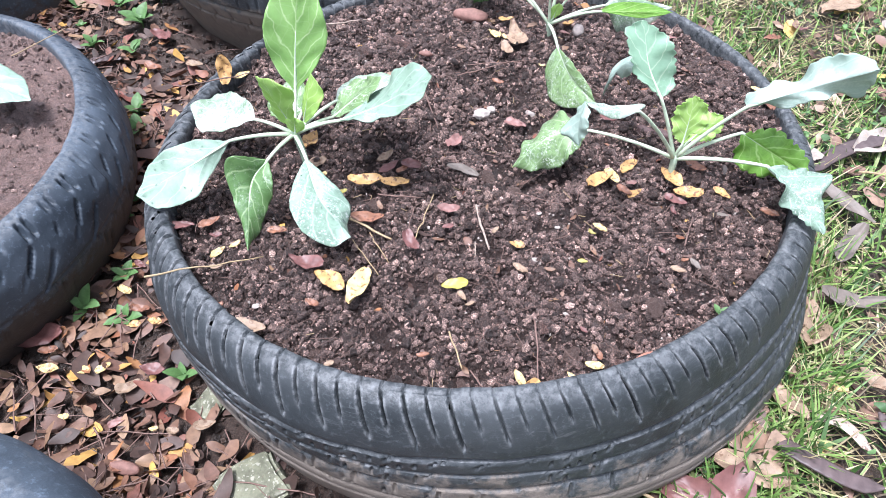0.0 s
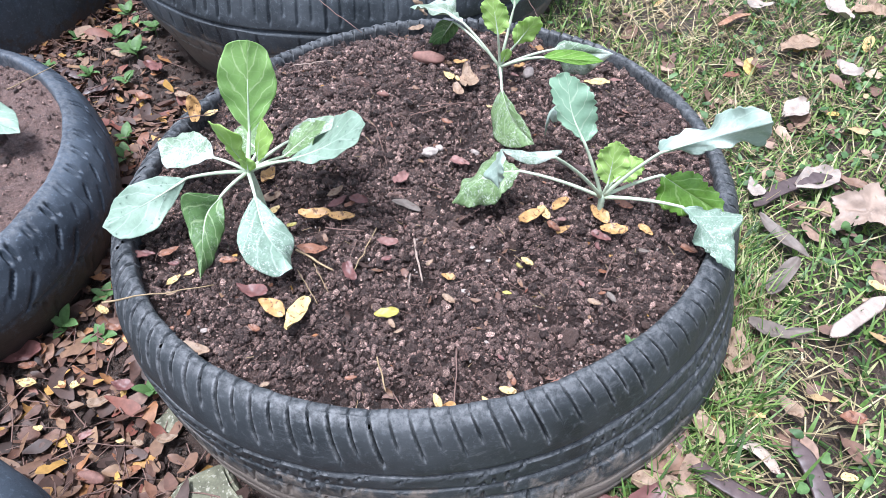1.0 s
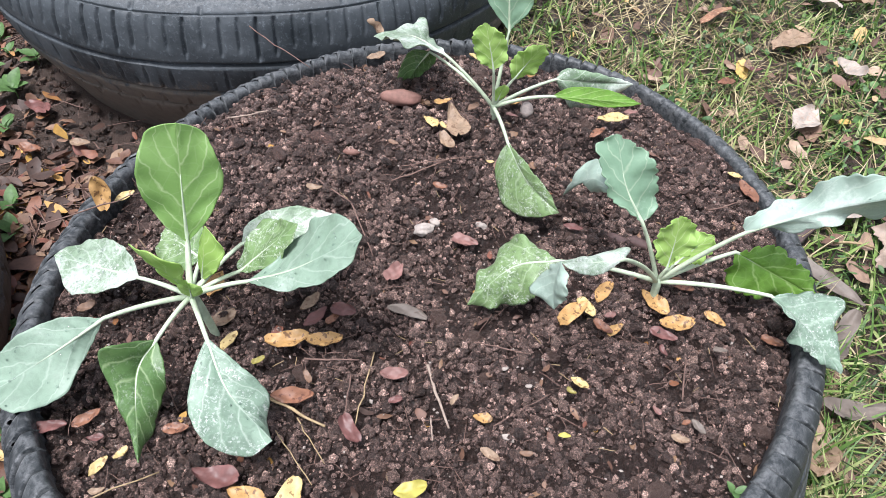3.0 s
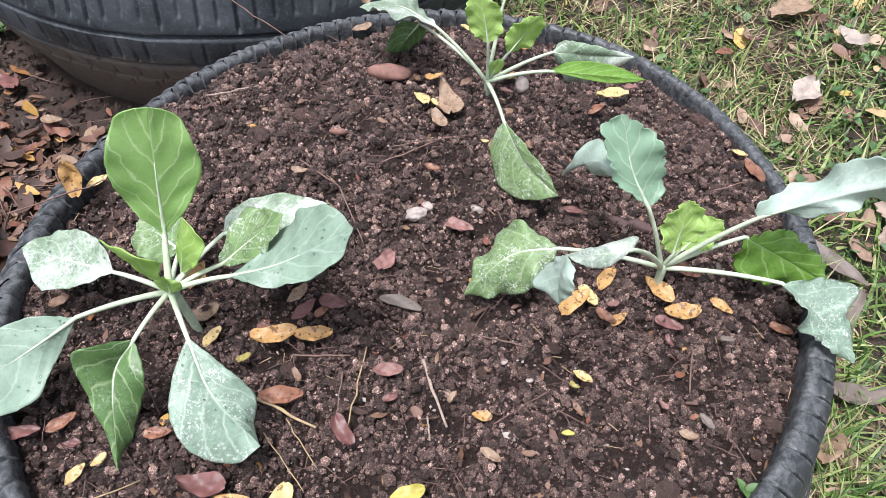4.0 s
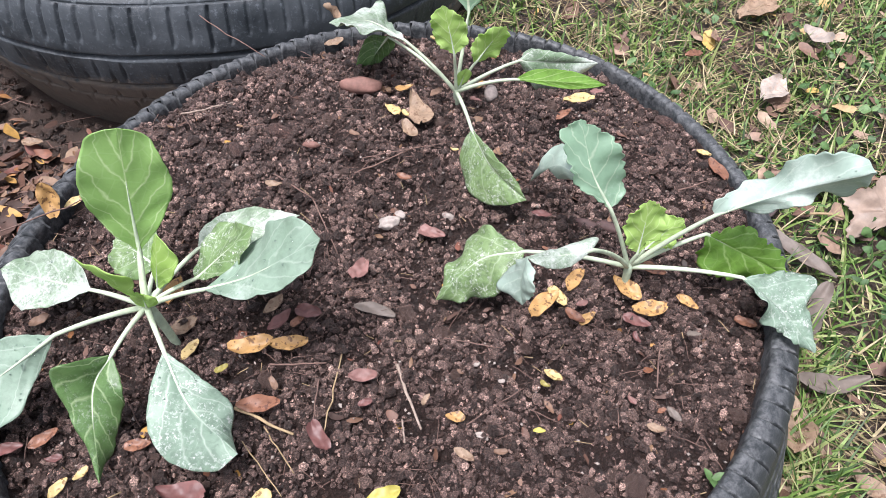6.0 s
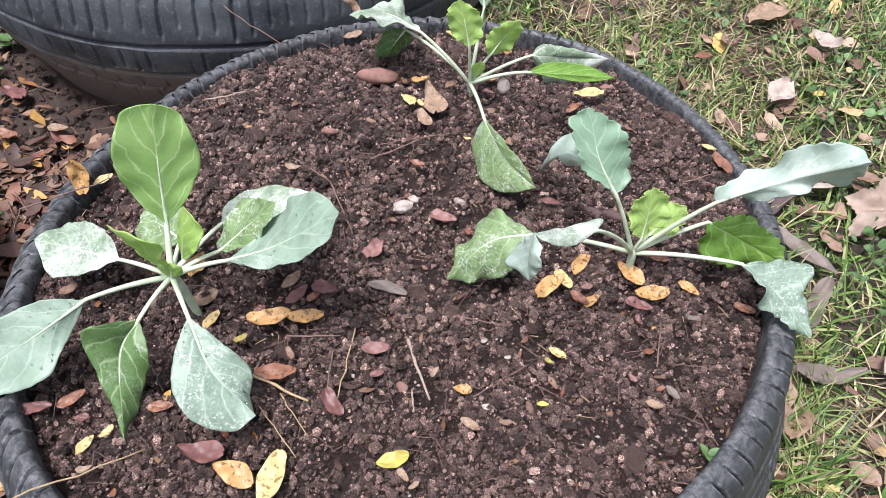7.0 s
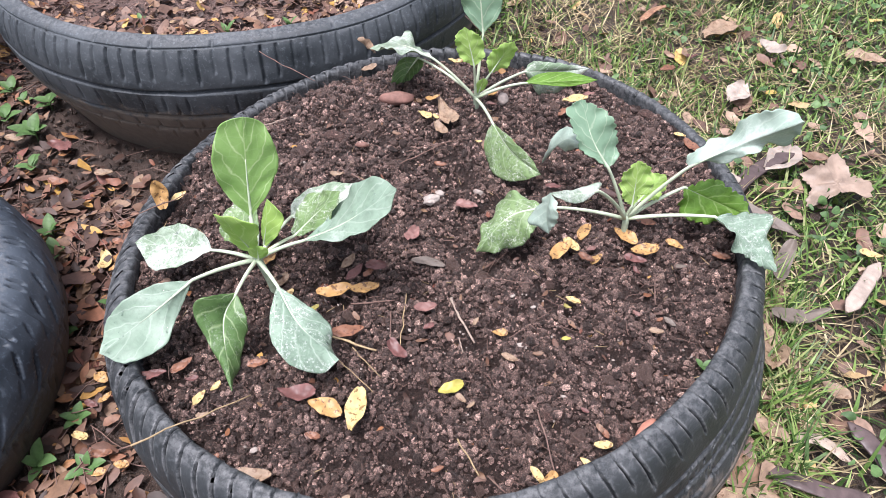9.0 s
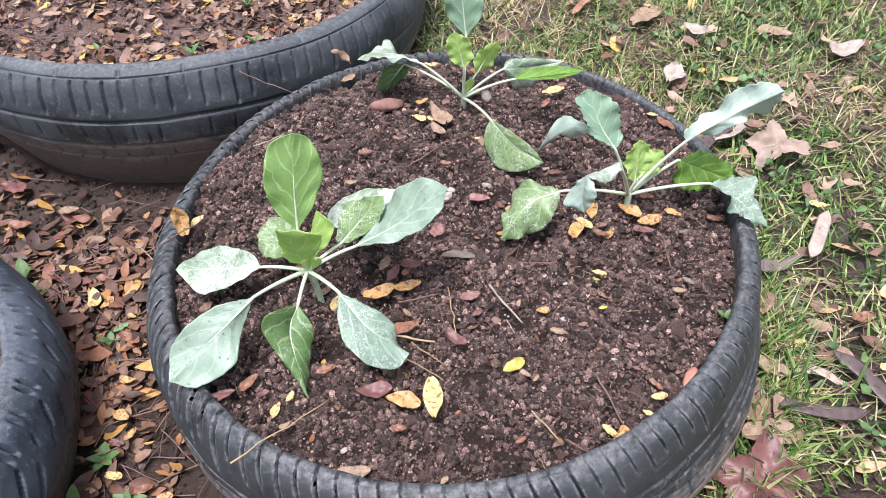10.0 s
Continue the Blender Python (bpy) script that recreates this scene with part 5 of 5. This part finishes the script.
path_leaf(-0.417, 0.626, 22, -27, "yellow")
path_leaf(-0.748, 1.279, 110, -26, "darkpod")
path_leaf(-0.649, 1.210, 70, 33, "darkpod")
path_leaf(-0.651, 1.330, 37, -9, "tan")
path_leaf(-0.459, 1.171, 34, -8, "tan")
path_leaf(-0.542, 1.173, 43, -26, "rust")
path_leaf(-0.548, 1.273, 54, -40, "plum")

lawn_item(0.673, 1.380, 97, 34, "pod")
lawn_item(0.736, 1.434, 57, 3, "pale")
lawn_item(0.706, 1.062, 64, 37, "pale")
lawn_item(0.829, 1.175, 58, -66, "pale")
lawn_item(0.957, 1.402, 74, 2, "tan")
lawn_item(0.890, 1.400, 85, -81, "pale")
lawn_item(0.781, 1.289, 90, 22, "tan")
lawn_item(0.621, 1.175, 34, 15, "rust")
lawn_item(0.682, 1.207, 23, 2, "plum")
lawn_item(0.679, 0.861, 92, 32, "pale")
lawn_item(0.629, 0.830, 153, 26, "darkpod")
lawn_item(0.730, 0.786, 109, -5, "maple")
lawn_item(0.734, 0.855, 48, -26, "brown")
lawn_item(0.571, 0.835, 43, -87, "pale")
lawn_item(0.644, 0.587, 120, 36, "palepod")
lawn_item(0.529, 0.552, 84, -5, "grey")
lawn_item(0.469, 0.518, 68, 74, "tan")
lawn_item(0.409, 0.416, 52, -54, "tan")
lawn_item(0.511, 0.446, 38, -58, "tan")
lawn_item(0.456, 0.382, 62, -42, "spotpod")
lawn_item(0.350, 0.381, 67, -10, "brown")
lawn_item(0.585, 0.435, 31, -4, "rust")
lawn_item(0.558, 0.365, 19, -3, "yellow")
lawn_item(0.694, 0.643, 30, -42, "yellow")
lawn_item(0.350, 0.340, 76, -18, "tan")
lawn_item(0.308, 0.296, 115, -15, "plum")
lawn_item(0.428, 0.348, 112, -30, "darkpod")
lawn_item(0.512, 0.340, 132, -84, "darkpod")
lawn_item(1.099, 1.013, 93, 4, "pale")
lawn_item(1.010, 1.127, 72, -41, "tan")
lawn_item(0.561, 0.649, 86, 48, "grey")
lawn_item(0.584, 0.732, 95, -56, "grey")

fallen(-0.247, 0.765, 0.272, 36, 100, "gold", "propped upright on the tyre rim", 0.52, (0, -68))
fallen(-0.232, 0.772, 0.258, 22, 40, "yellow", "beside the tyre rim", 0.4, (20, 0))
fallen(0.035, 1.068, 0.262, 42, 118, "tan", "propped between two tyres", 0.55, (70, 0))
twig((-0.125, 1.045), (-0.050, 0.985), 1.6, "brown", 0.285, 0.262)
twig((-0.345, 0.985), (-0.300, 0.905), 2.0, "straw", 0.06, 0.03)
twig((-0.64, 0.945), (-0.585, 1.02), 1.8, "straw", 0.165, 0.168)


pebble(-0.336, 0.368, 14, "redstone", float(ground_z(-0.336, 0.368)) + 0.012)


# ---- litter: leaves that nobody could count ----
def litter(name, label, n, where, height, size, material, seed, lean=0.35, wide=0.5, lift=0.012):
    rng = np.random.default_rng(seed)
    xs, ys = where(rng, n)
    n = len(xs)
    L = rng.uniform(*size, n)
    M = np.zeros((n, 3, 4))
    flip = np.where(rng.random(n) < 0.4, -1.0, 1.0)
    M[:, :, :3] = turns(rng, n, lean) * (np.stack([L, L * rng.uniform(0.7, 1.25, n), L * flip * rng.uniform(0.3, 1.2, n)], -1))[:, None, :]
    M[:, 0, 3], M[:, 1, 3], M[:, 2, 3] = xs, ys, height(xs, ys) + rng.uniform(0.002, lift, n)
    V, F, count = [], [], 0
    for k in range(5):
        v, f = leaf_sheet(1.0, wide * (0.85 + 0.1 * k), 0.09, 0.25, seed + k, 0.75 + 0.15 * k, 6, 3)
        v, f = v[:len(v) // 2], f[:len(f) // 2]
        P = np.einsum("nij,kj->nki", M[k::5, :, :3], v) + M[k::5, None, :, 3]
        F.append((f[None] + (np.arange(len(P)) * len(v))[:, None, None]).reshape(-1, 4) + count)
        V.append(P.reshape(-1, 3))
        count += V[-1].shape[0]
    ob = new(name, mesh_of(name, np.vstack(V), np.vstack(F), material))
    tagged(ob, label, "leaf litter", kind="stuff")


def clear_of_tyres(x, y, margin=0.0):
    ok = np.hypot(x - CX, y - CY) > 0.395 + margin
    for (a, b), r in ((REAR, 0.47), (LEFT, 0.365), (CORNER, 0.34), (BACK, 0.39)):
        ok &= np.hypot(x - a, y - b) > r + margin
    return ok


def path_spots(rng, n):
    x, y = rng.uniform(-1.0, 0.3, n), rng.uniform(0.0, 2.2, n)
    bare = smooth(0.10, 0.5, noise2(x, y, 0.17, 61)) * 0.5
    edge = smooth(0.15, -0.12, x + 0.06 * noise2(x, y, 0.1, 62))
    near_main = smooth(0.39, 0.49, np.hypot(x - CX, y - CY))
    near_rear = smooth(0.47, 0.67, np.hypot(x - REAR[0], y - REAR[1]))
    ok = clear_of_tyres(x, y, -0.02) & (rng.random(n) < edge * (1 - bare) * (0.16 + 0.84 * near_main) * (0.10 + 0.90 * near_rear))
    return x[ok], y[ok]


litter("leaf_litter", "thick brown, red and yellow leaf litter", 24000, path_spots, ground_z, (0.014, 0.040), LITTER, 101, 0.36, 0.45, 0.020)
litter("leaf_litter", "larger curled wet brown leaves among litter", 900, path_spots, lambda x, y: ground_z(x, y) + 0.005, (0.035, 0.066), LITTER, 103, 0.35, 0.42, 0.022)


def rear_spots(rng, n):
    a, r = rng.uniform(0, 2 * np.pi, n), 0.44 * np.sqrt(rng.random(n))
    x, y = REAR[0] + r * np.cos(a), REAR[1] + r * np.sin(a)
    ok = rng.random(n) < 0.35 + 0.65 * smooth(-0.3, 0.5, noise2(x, y, 0.12, 63)) + 0.2 * smooth(0.3, 0.44, r)
    return x[ok], y[ok]


litter("leaf_litter", "pale dry leaves scattered over planter soil", 2300, rear_spots, rear_z, (0.012, 0.032), PALE_LITTER, 111, 0.4, 0.5, 0.014)
litter("leaf_litter", "small brown leaf scraps over planter soil", 4200, rear_spots, rear_z, (0.007, 0.024), LITTER, 113, 0.45, 0.5, 0.014)
stick_litter = (2600, rear_spots, rear_z, (0.010, 0.05), (0.0004, 0.0011))


def lawn_spots(rng, n):
    x, y = rng.uniform(0.05, 2.0, n), rng.uniform(-0.4, 2.4, n)
    ok = clear_of_tyres(x, y) & (rng.random(n) < smooth(0.0, 0.4, x))
    return x[ok], y[ok]


litter("leaf_litter", "brown and tan dead leaves among grass", 1500, lawn_spots, lambda x, y: ground_z(x, y) + 0.006, (0.018, 0.05), PALE_LITTER, 121, 0.35, 0.5, 0.014)


# ---- twigs and needles in the litter ----
def stick_stuff(name, label, n, where, height, size, thick, material, seed):
    rng = np.random.default_rng(seed)
    xs, ys = where(rng, n)
    n = len(xs)
    v, f, caps = tube([(-0.5, 0, 0), (-0.17, 0.014, 0.01), (0.17, -0.012, 0.014), (0.5, 0.01, 0)], [1, 0.9, 0.8, 0.6], 4)
    L = rng.uniform(*size, n)
    R = rng.uniform(*thick, n)
    v = v.copy()
    core = np.repeat(np.array([(-0.5, 0, 0), (-0.17, 0.014, 0.01), (0.17, -0.012, 0.014), (0.5, 0.01, 0)]), 4, 0)
    core = np.vstack([core, core[0], core[-1]])
    off = v - core
    T = turns(rng, n, 0.12)
    P = np.einsum("nij,nkj->nki", T, core[None] * L[:, None, None] + off[None] * R[:, None, None])
    P += np.stack([xs, ys, height(xs, ys) + rng.uniform(0.003, 0.02, n)], -1)[:, None, :]
    k = P.shape[1]
    F = f[None] + (np.arange(n) * k)[:, None, None]
    ob = new(name, mesh_of(name, P.reshape(-1, 3), F.reshape(-1, 4), material))
    tagged(ob, label, "twigs", kind="stuff")


stick_stuff("twig_litter", "fine twigs and stalks on planter soil", *stick_litter, TWIG["brown"], 115)
stick_stuff("twig_litter", "fine dry twigs and leaf stalks among litter", 7000, path_spots, ground_z, (0.02, 0.10), (0.0005, 0.0014), TWIG["brown"], 131)


def soil_spots(rng, n):
    a, r = rng.uniform(0, 2 * np.pi, n), 0.345 * np.sqrt(rng.random(n))
    return CX + r * np.cos(a), CY + r * np.sin(a)


stick_stuff("twig_litter", "fine root fibres and stalks on potting soil", 800, soil_spots, lambda x, y: soil_z(x, y) - 0.007, (0.006, 0.03), (0.0002, 0.0005), TWIG["brown"], 133)
stick_stuff("twig_litter", "pale straw bits on potting soil", 110, soil_spots, lambda x, y: soil_z(x, y) - 0.006, (0.005, 0.016), (0.0003, 0.0006), TWIG["straw"], 135)
litter("leaf_litter", "small brown leaf scraps on potting soil", 420, soil_spots, lambda x, y: soil_z(x, y) - 0.003, (0.006, 0.014), LITTER, 137, 0.5, 0.5, 0.006)


def grit(name, label, n, where, height, size, material, seed):
    rng = np.random.default_rng(seed)
    xs, ys = where(rng, n)
    bv = np.array([(1, 0, 0), (-1, 0, 0), (0, 1, 0), (0, -1, 0), (0, 0, 1), (0, 0, -1)], float) * 1.2
    bf = np.array([(0, 2, 4), (2, 1, 4), (1, 3, 4), (3, 0, 4), (2, 0, 5), (1, 2, 5), (3, 1, 5), (0, 3, 5)])
    n = len(xs)
    s = rng.uniform(*size, n)
    M = np.zeros((n, 3, 4))
    M[:, :, :3] = turns(rng, n, 1.0) * (s[:, None] * rng.uniform(0.6, 1.3, (n, 3)))[:, None, :]
    M[:, 0, 3], M[:, 1, 3], M[:, 2, 3] = xs, ys, height(xs, ys) + 0.003
    tagged(new(name, scatter(name, bv, bf, M, material, 0.2, rng, False)), label, "grit", kind="stuff")


grit("grit", "tiny pale grit specks in potting soil", 700, soil_spots, soil_z, (0.0005, 0.0015), STONE["white"], 141)


def bare_spots(rng, n):
    x, y = rng.uniform(-1.0, 0.45, n), rng.uniform(0.0, 2.0, n)
    ok = clear_of_tyres(x, y, -0.03)
    return x[ok], y[ok]


grit("earth_crumbs", "brown earth crumbs on bare ground", 14000, bare_spots, lambda x, y: ground_z(x, y) - 0.001, (0.0015, 0.007), DIRT, 143)


# ---- lawn ----
def blades(name, label, n, where, length, width, material, seed, lean, curl, lift=0.0):
    rng = np.random.default_rng(seed)
    x, y = where(rng, n)
    n = len(x)
    az, L, W = rng.uniform(0, 2 * np.pi, n), rng.uniform(*length, n), rng.uniform(*width, n)
    tilt = np.clip(rng.normal(lean[0], lean[1], n), 0.05, 1.5)
    z0 = ground_z(x, y) + lift * rng.random(n)
    segs = 3
    pts = np.zeros((n, segs + 1, 2, 3))
    px, pz = np.zeros(n), np.zeros(n)
    ang = tilt.copy()
    bend = rng.uniform(*curl, n)
    yaw = az + rng.normal(0, 0.3, n)
    for i in range(segs + 1):
        w = W * (1 - (i / segs) ** 1.6) * 0.5 + 0.0002
        for k, sgn in enumerate((-1, 1)):
            pts[:, i, k, 0] = x + px * np.cos(yaw) - sgn * w * np.sin(yaw)
            pts[:, i, k, 1] = y + px * np.sin(yaw) + sgn * w * np.cos(yaw)
            pts[:, i, k, 2] = z0 + pz
        px, pz = px + L / segs * np.sin(ang), np.maximum(pz + L / segs * np.cos(ang), 0.002 - 0.0 * pz)
        ang = np.clip(ang + bend, 0, 2.2)
    V = pts.reshape(n, -1, 3)
    base = np.array([[2 * i, 2 * i + 1, 2 * i + 3, 2 * i + 2] for i in range(segs)])
    F = base[None] + (np.arange(n) * 2 * (segs + 1))[:, None, None]
    ob = new(name, mesh_of(name, V.reshape(-1, 3), F.reshape(-1, 4), material))
    tagged(ob, label, "grass", kind="stuff")


def lawn_where(thresh, seed, reverse=False):
    def where(rng, n):
        x, y = rng.uniform(0.0, 2.3, n), rng.uniform(-0.5, 2.7, n)
        patch = noise2(x, y, 0.24, seed) + 0.6 * noise2(x, y, 0.09, seed + 1)
        p = smooth(thresh - 0.5, thresh + 0.5, -patch if reverse else patch)
        if reverse:
            # a straw-covered strip behind the planter
            p = np.maximum(p, smooth(0.85, 1.0, y) * smooth(1.5, 1.3, y + 0.2 * patch) * smooth(0.95, 0.7, x + 0.15 * patch))
        p = (0.12 + 0.88 * p) * (0.68 + 0.32 * smooth(0.45, 0.8, y)) * smooth(-0.02, 0.20, x + 0.10 * smooth(1.0, 1.3, y)) * smooth(2.6, 1.9, y + 0.2 * x) * smooth(2.3, 1.6, x + 0.15 * noise2(x, y, 0.3, 77)) * smooth(-0.5, -0.15, y + 0.1 * noise2(x, y, 0.3, 78))
        ok = clear_of_tyres(x, y, 0.005) & (rng.random(n) < p)
        return x[ok], y[ok]
    return where


blades("grass", "short green lawn grass", 80000, lawn_where(-0.3, 151), (0.014, 0.048), (0.0022, 0.0058), GRASS, 152, (0.9, 0.45), (0.05, 0.32))
blades("grass", "taller green grass tufts", 11000, lawn_where(0.25, 156), (0.035, 0.085), (0.0028, 0.0066), GRASS, 157, (0.85, 0.4), (0.08, 0.3))
blades("dry_grass", "dry straw-coloured grass thatch", 72000, lawn_where(-0.05, 151, True), (0.012, 0.062), (0.0009, 0.0027), STRAW, 162, (1.25, 0.25), (-0.12, 0.22), 0.012)


def rim_spots(rng, n):
    a, r = rng.uniform(-1.45, 0.9, n), rng.uniform(0.405, 0.47, n)
    return CX + r * np.cos(a), CY + r * np.sin(a)


blades("grass", "uneven grass growing against the tyre", 3300, rim_spots, (0.02, 0.08), (0.002, 0.005), GRASS, 166, (0.7, 0.4), (0.05, 0.3))
blades("dry_grass", "dry grass lying against the tyre", 1300, rim_spots, (0.015, 0.07), (0.0008, 0.0024), STRAW, 167, (1.2, 0.25), (-0.1, 0.2), 0.012)
litter("leaf_litter", "dead leaves caught between tyre and grass", 230, rim_spots, lambda x, y: ground_z(x, y) + 0.004, (0.02, 0.055), PALE_LITTER, 168, 0.45, 0.5, 0.016)


def herb_spots(rng, n):
    x, y = rng.uniform(0.1, 2.0, n), rng.uniform(-0.4, 2.4, n)
    p = smooth(-0.1, 0.5, noise2(x, y, 0.13, 171)) * smooth(0.0, 0.3, x)
    ok = clear_of_tyres(x, y, 0.01) & (rng.random(n) < p)
    return x[ok], y[ok]


litter("lawn_herbs", "small round green herb leaves in the lawn", 7500, herb_spots, lambda x, y: ground_z(x, y) + 0.012, (0.008, 0.020), WEED, 173, 0.45, 0.6, 0.02)


# ---- weeds ----
def oval(length, width, n=7, m=5):
    v = []
    for i in range(n):
        u = i / (n - 1)
        w = width / 2 * math.sin(math.pi * (0.02 + 0.96 * u ** 0.8)) ** 0.8
        for j in range(m):
            q = 2 * j / (m - 1) - 1
            v.append((u * length, q * w, 0.12 * length * math.sin(u * 2.4) + 0.25 * abs(q) * w))
    return np.array(v), grid_faces(n, m)


def weed(x, y, size, leaves, seed, ground=ground_z, wide=0.62, label="small green broad-leaved weed growing in leaf litter"):
    rng = random.Random(seed)
    thing = new("weed")
    z = float(ground(x, y))
    thing.location = (x, y, z)
    tagged(thing, label, "weed", "weeds")
    high = size * 0.6
    tube_object("stem", bezier((0, 0, -0.004), (0.002, 0, high * 0.5), (0.001, 0.002, high), 6), [0.0011] * 6, WEED, thing)
    for i in range(leaves):
        L = size * rng.uniform(0.6, 1.1)
        v, f = oval(L, L * wide * rng.uniform(0.8, 1.1))
        ob = piece("leaf", v, f, WEED, thing)
        ob.matrix_basis = pose(0, 0, high * rng.uniform(0.45, 1.0), 0, -rng.uniform(5, 45), i * 360 / leaves * 1.03 + rng.uniform(-20, 20))


weed(-0.77, 1.401, 0.036, 4, 200)
weed(-0.693, 1.511, 0.036, 5, 201)
weed(-0.682, 1.406, 0.036, 4, 202)
weed(-0.613, 1.335, 0.045, 6, 203)
weed(-0.689, 1.255, 0.035, 5, 204)
weed(-0.6, 1.427, 0.04, 5, 205)
weed(-0.532, 1.043, 0.036, 4, 206)
weed(-0.466, 0.599, 0.035, 4, 207)
weed(-0.515, 0.991, 0.036, 4, 208)
weed(-0.472, 0.765, 0.03, 4, 209)
weed(-0.469, 0.815, 0.03, 5, 210)
weed(-0.496, 0.606, 0.035, 6, 211)
weed(-0.404, 0.583, 0.03, 5, 212)
weed(-0.411, 0.862, 0.025, 4, 213)
weed(-0.301, 0.493, 0.03, 4, 214)
for i, (x, y) in enumerate(((-0.74, 1.33), (-0.66, 1.46), (-0.72, 1.20), (-0.60, 1.24), (-0.64, 1.12), (-0.43, 0.66), (-0.79, 1.28))):
    weed(x, y, 0.022 + 0.004 * (i % 4), 4 + i % 3, 260 + i)
weed(-0.081, 1.206, 0.022, 3, 230, rear_z, 0.45, "tiny lime-green sprout in planter soil")
weed(-0.184, 1.206, 0.022, 3, 231, rear_z, 0.45, "tiny lime-green sprout in planter soil")
weed(-0.327, 1.26, 0.022, 3, 232, rear_z, 0.45, "tiny lime-green sprout in planter soil")
weed(-0.068, 1.33, 0.022, 3, 233, rear_z, 0.45, "tiny lime-green sprout in planter soil")
weed(0.293, 0.425, 0.012, 3, 240, soil_z, 0.6, "tiny pale green sprout at the tyre rim")


# ---- mossy broken stones beside the tyre ----
def stone(x, y, sx, sy, sz, turn, seed):
    bm = bmesh.new()
    bmesh.ops.create_cube(bm, size=1)
    bmesh.ops.bevel(bm, geom=bm.edges[:], offset=0.08, segments=2, affect="EDGES")
    bmesh.ops.subdivide_edges(bm, edges=bm.edges[:], cuts=3, use_grid_fill=True)
    for v in bm.verts:
        c = v.co * 3
        v.co += 0.13 * noise.noise_vector(c * 0.6 + Vector((seed, 0, 0))) + 0.05 * noise.noise_vector(c * 3)
        v.co = Vector((v.co.x * sx, v.co.y * sy, v.co.z * sz))
    me = bpy.data.meshes.new("broken_stone")
    bm.to_mesh(me)
    bm.free()
    me.materials.append(MOSS)
    ob = new("broken_stone", me)
    ob.matrix_world = pose(x, y, float(ground_z(x, y)) - sz * 0.16, 14, -9, turn)
    tagged(ob, "mossy grey-green broken concrete block half buried in earth", "stone")


stone(-0.185, 0.355, 0.075, 0.06, 0.06, 35, 1)
stone(-0.262, 0.462, 0.05, 0.035, 0.05, 60, 2)
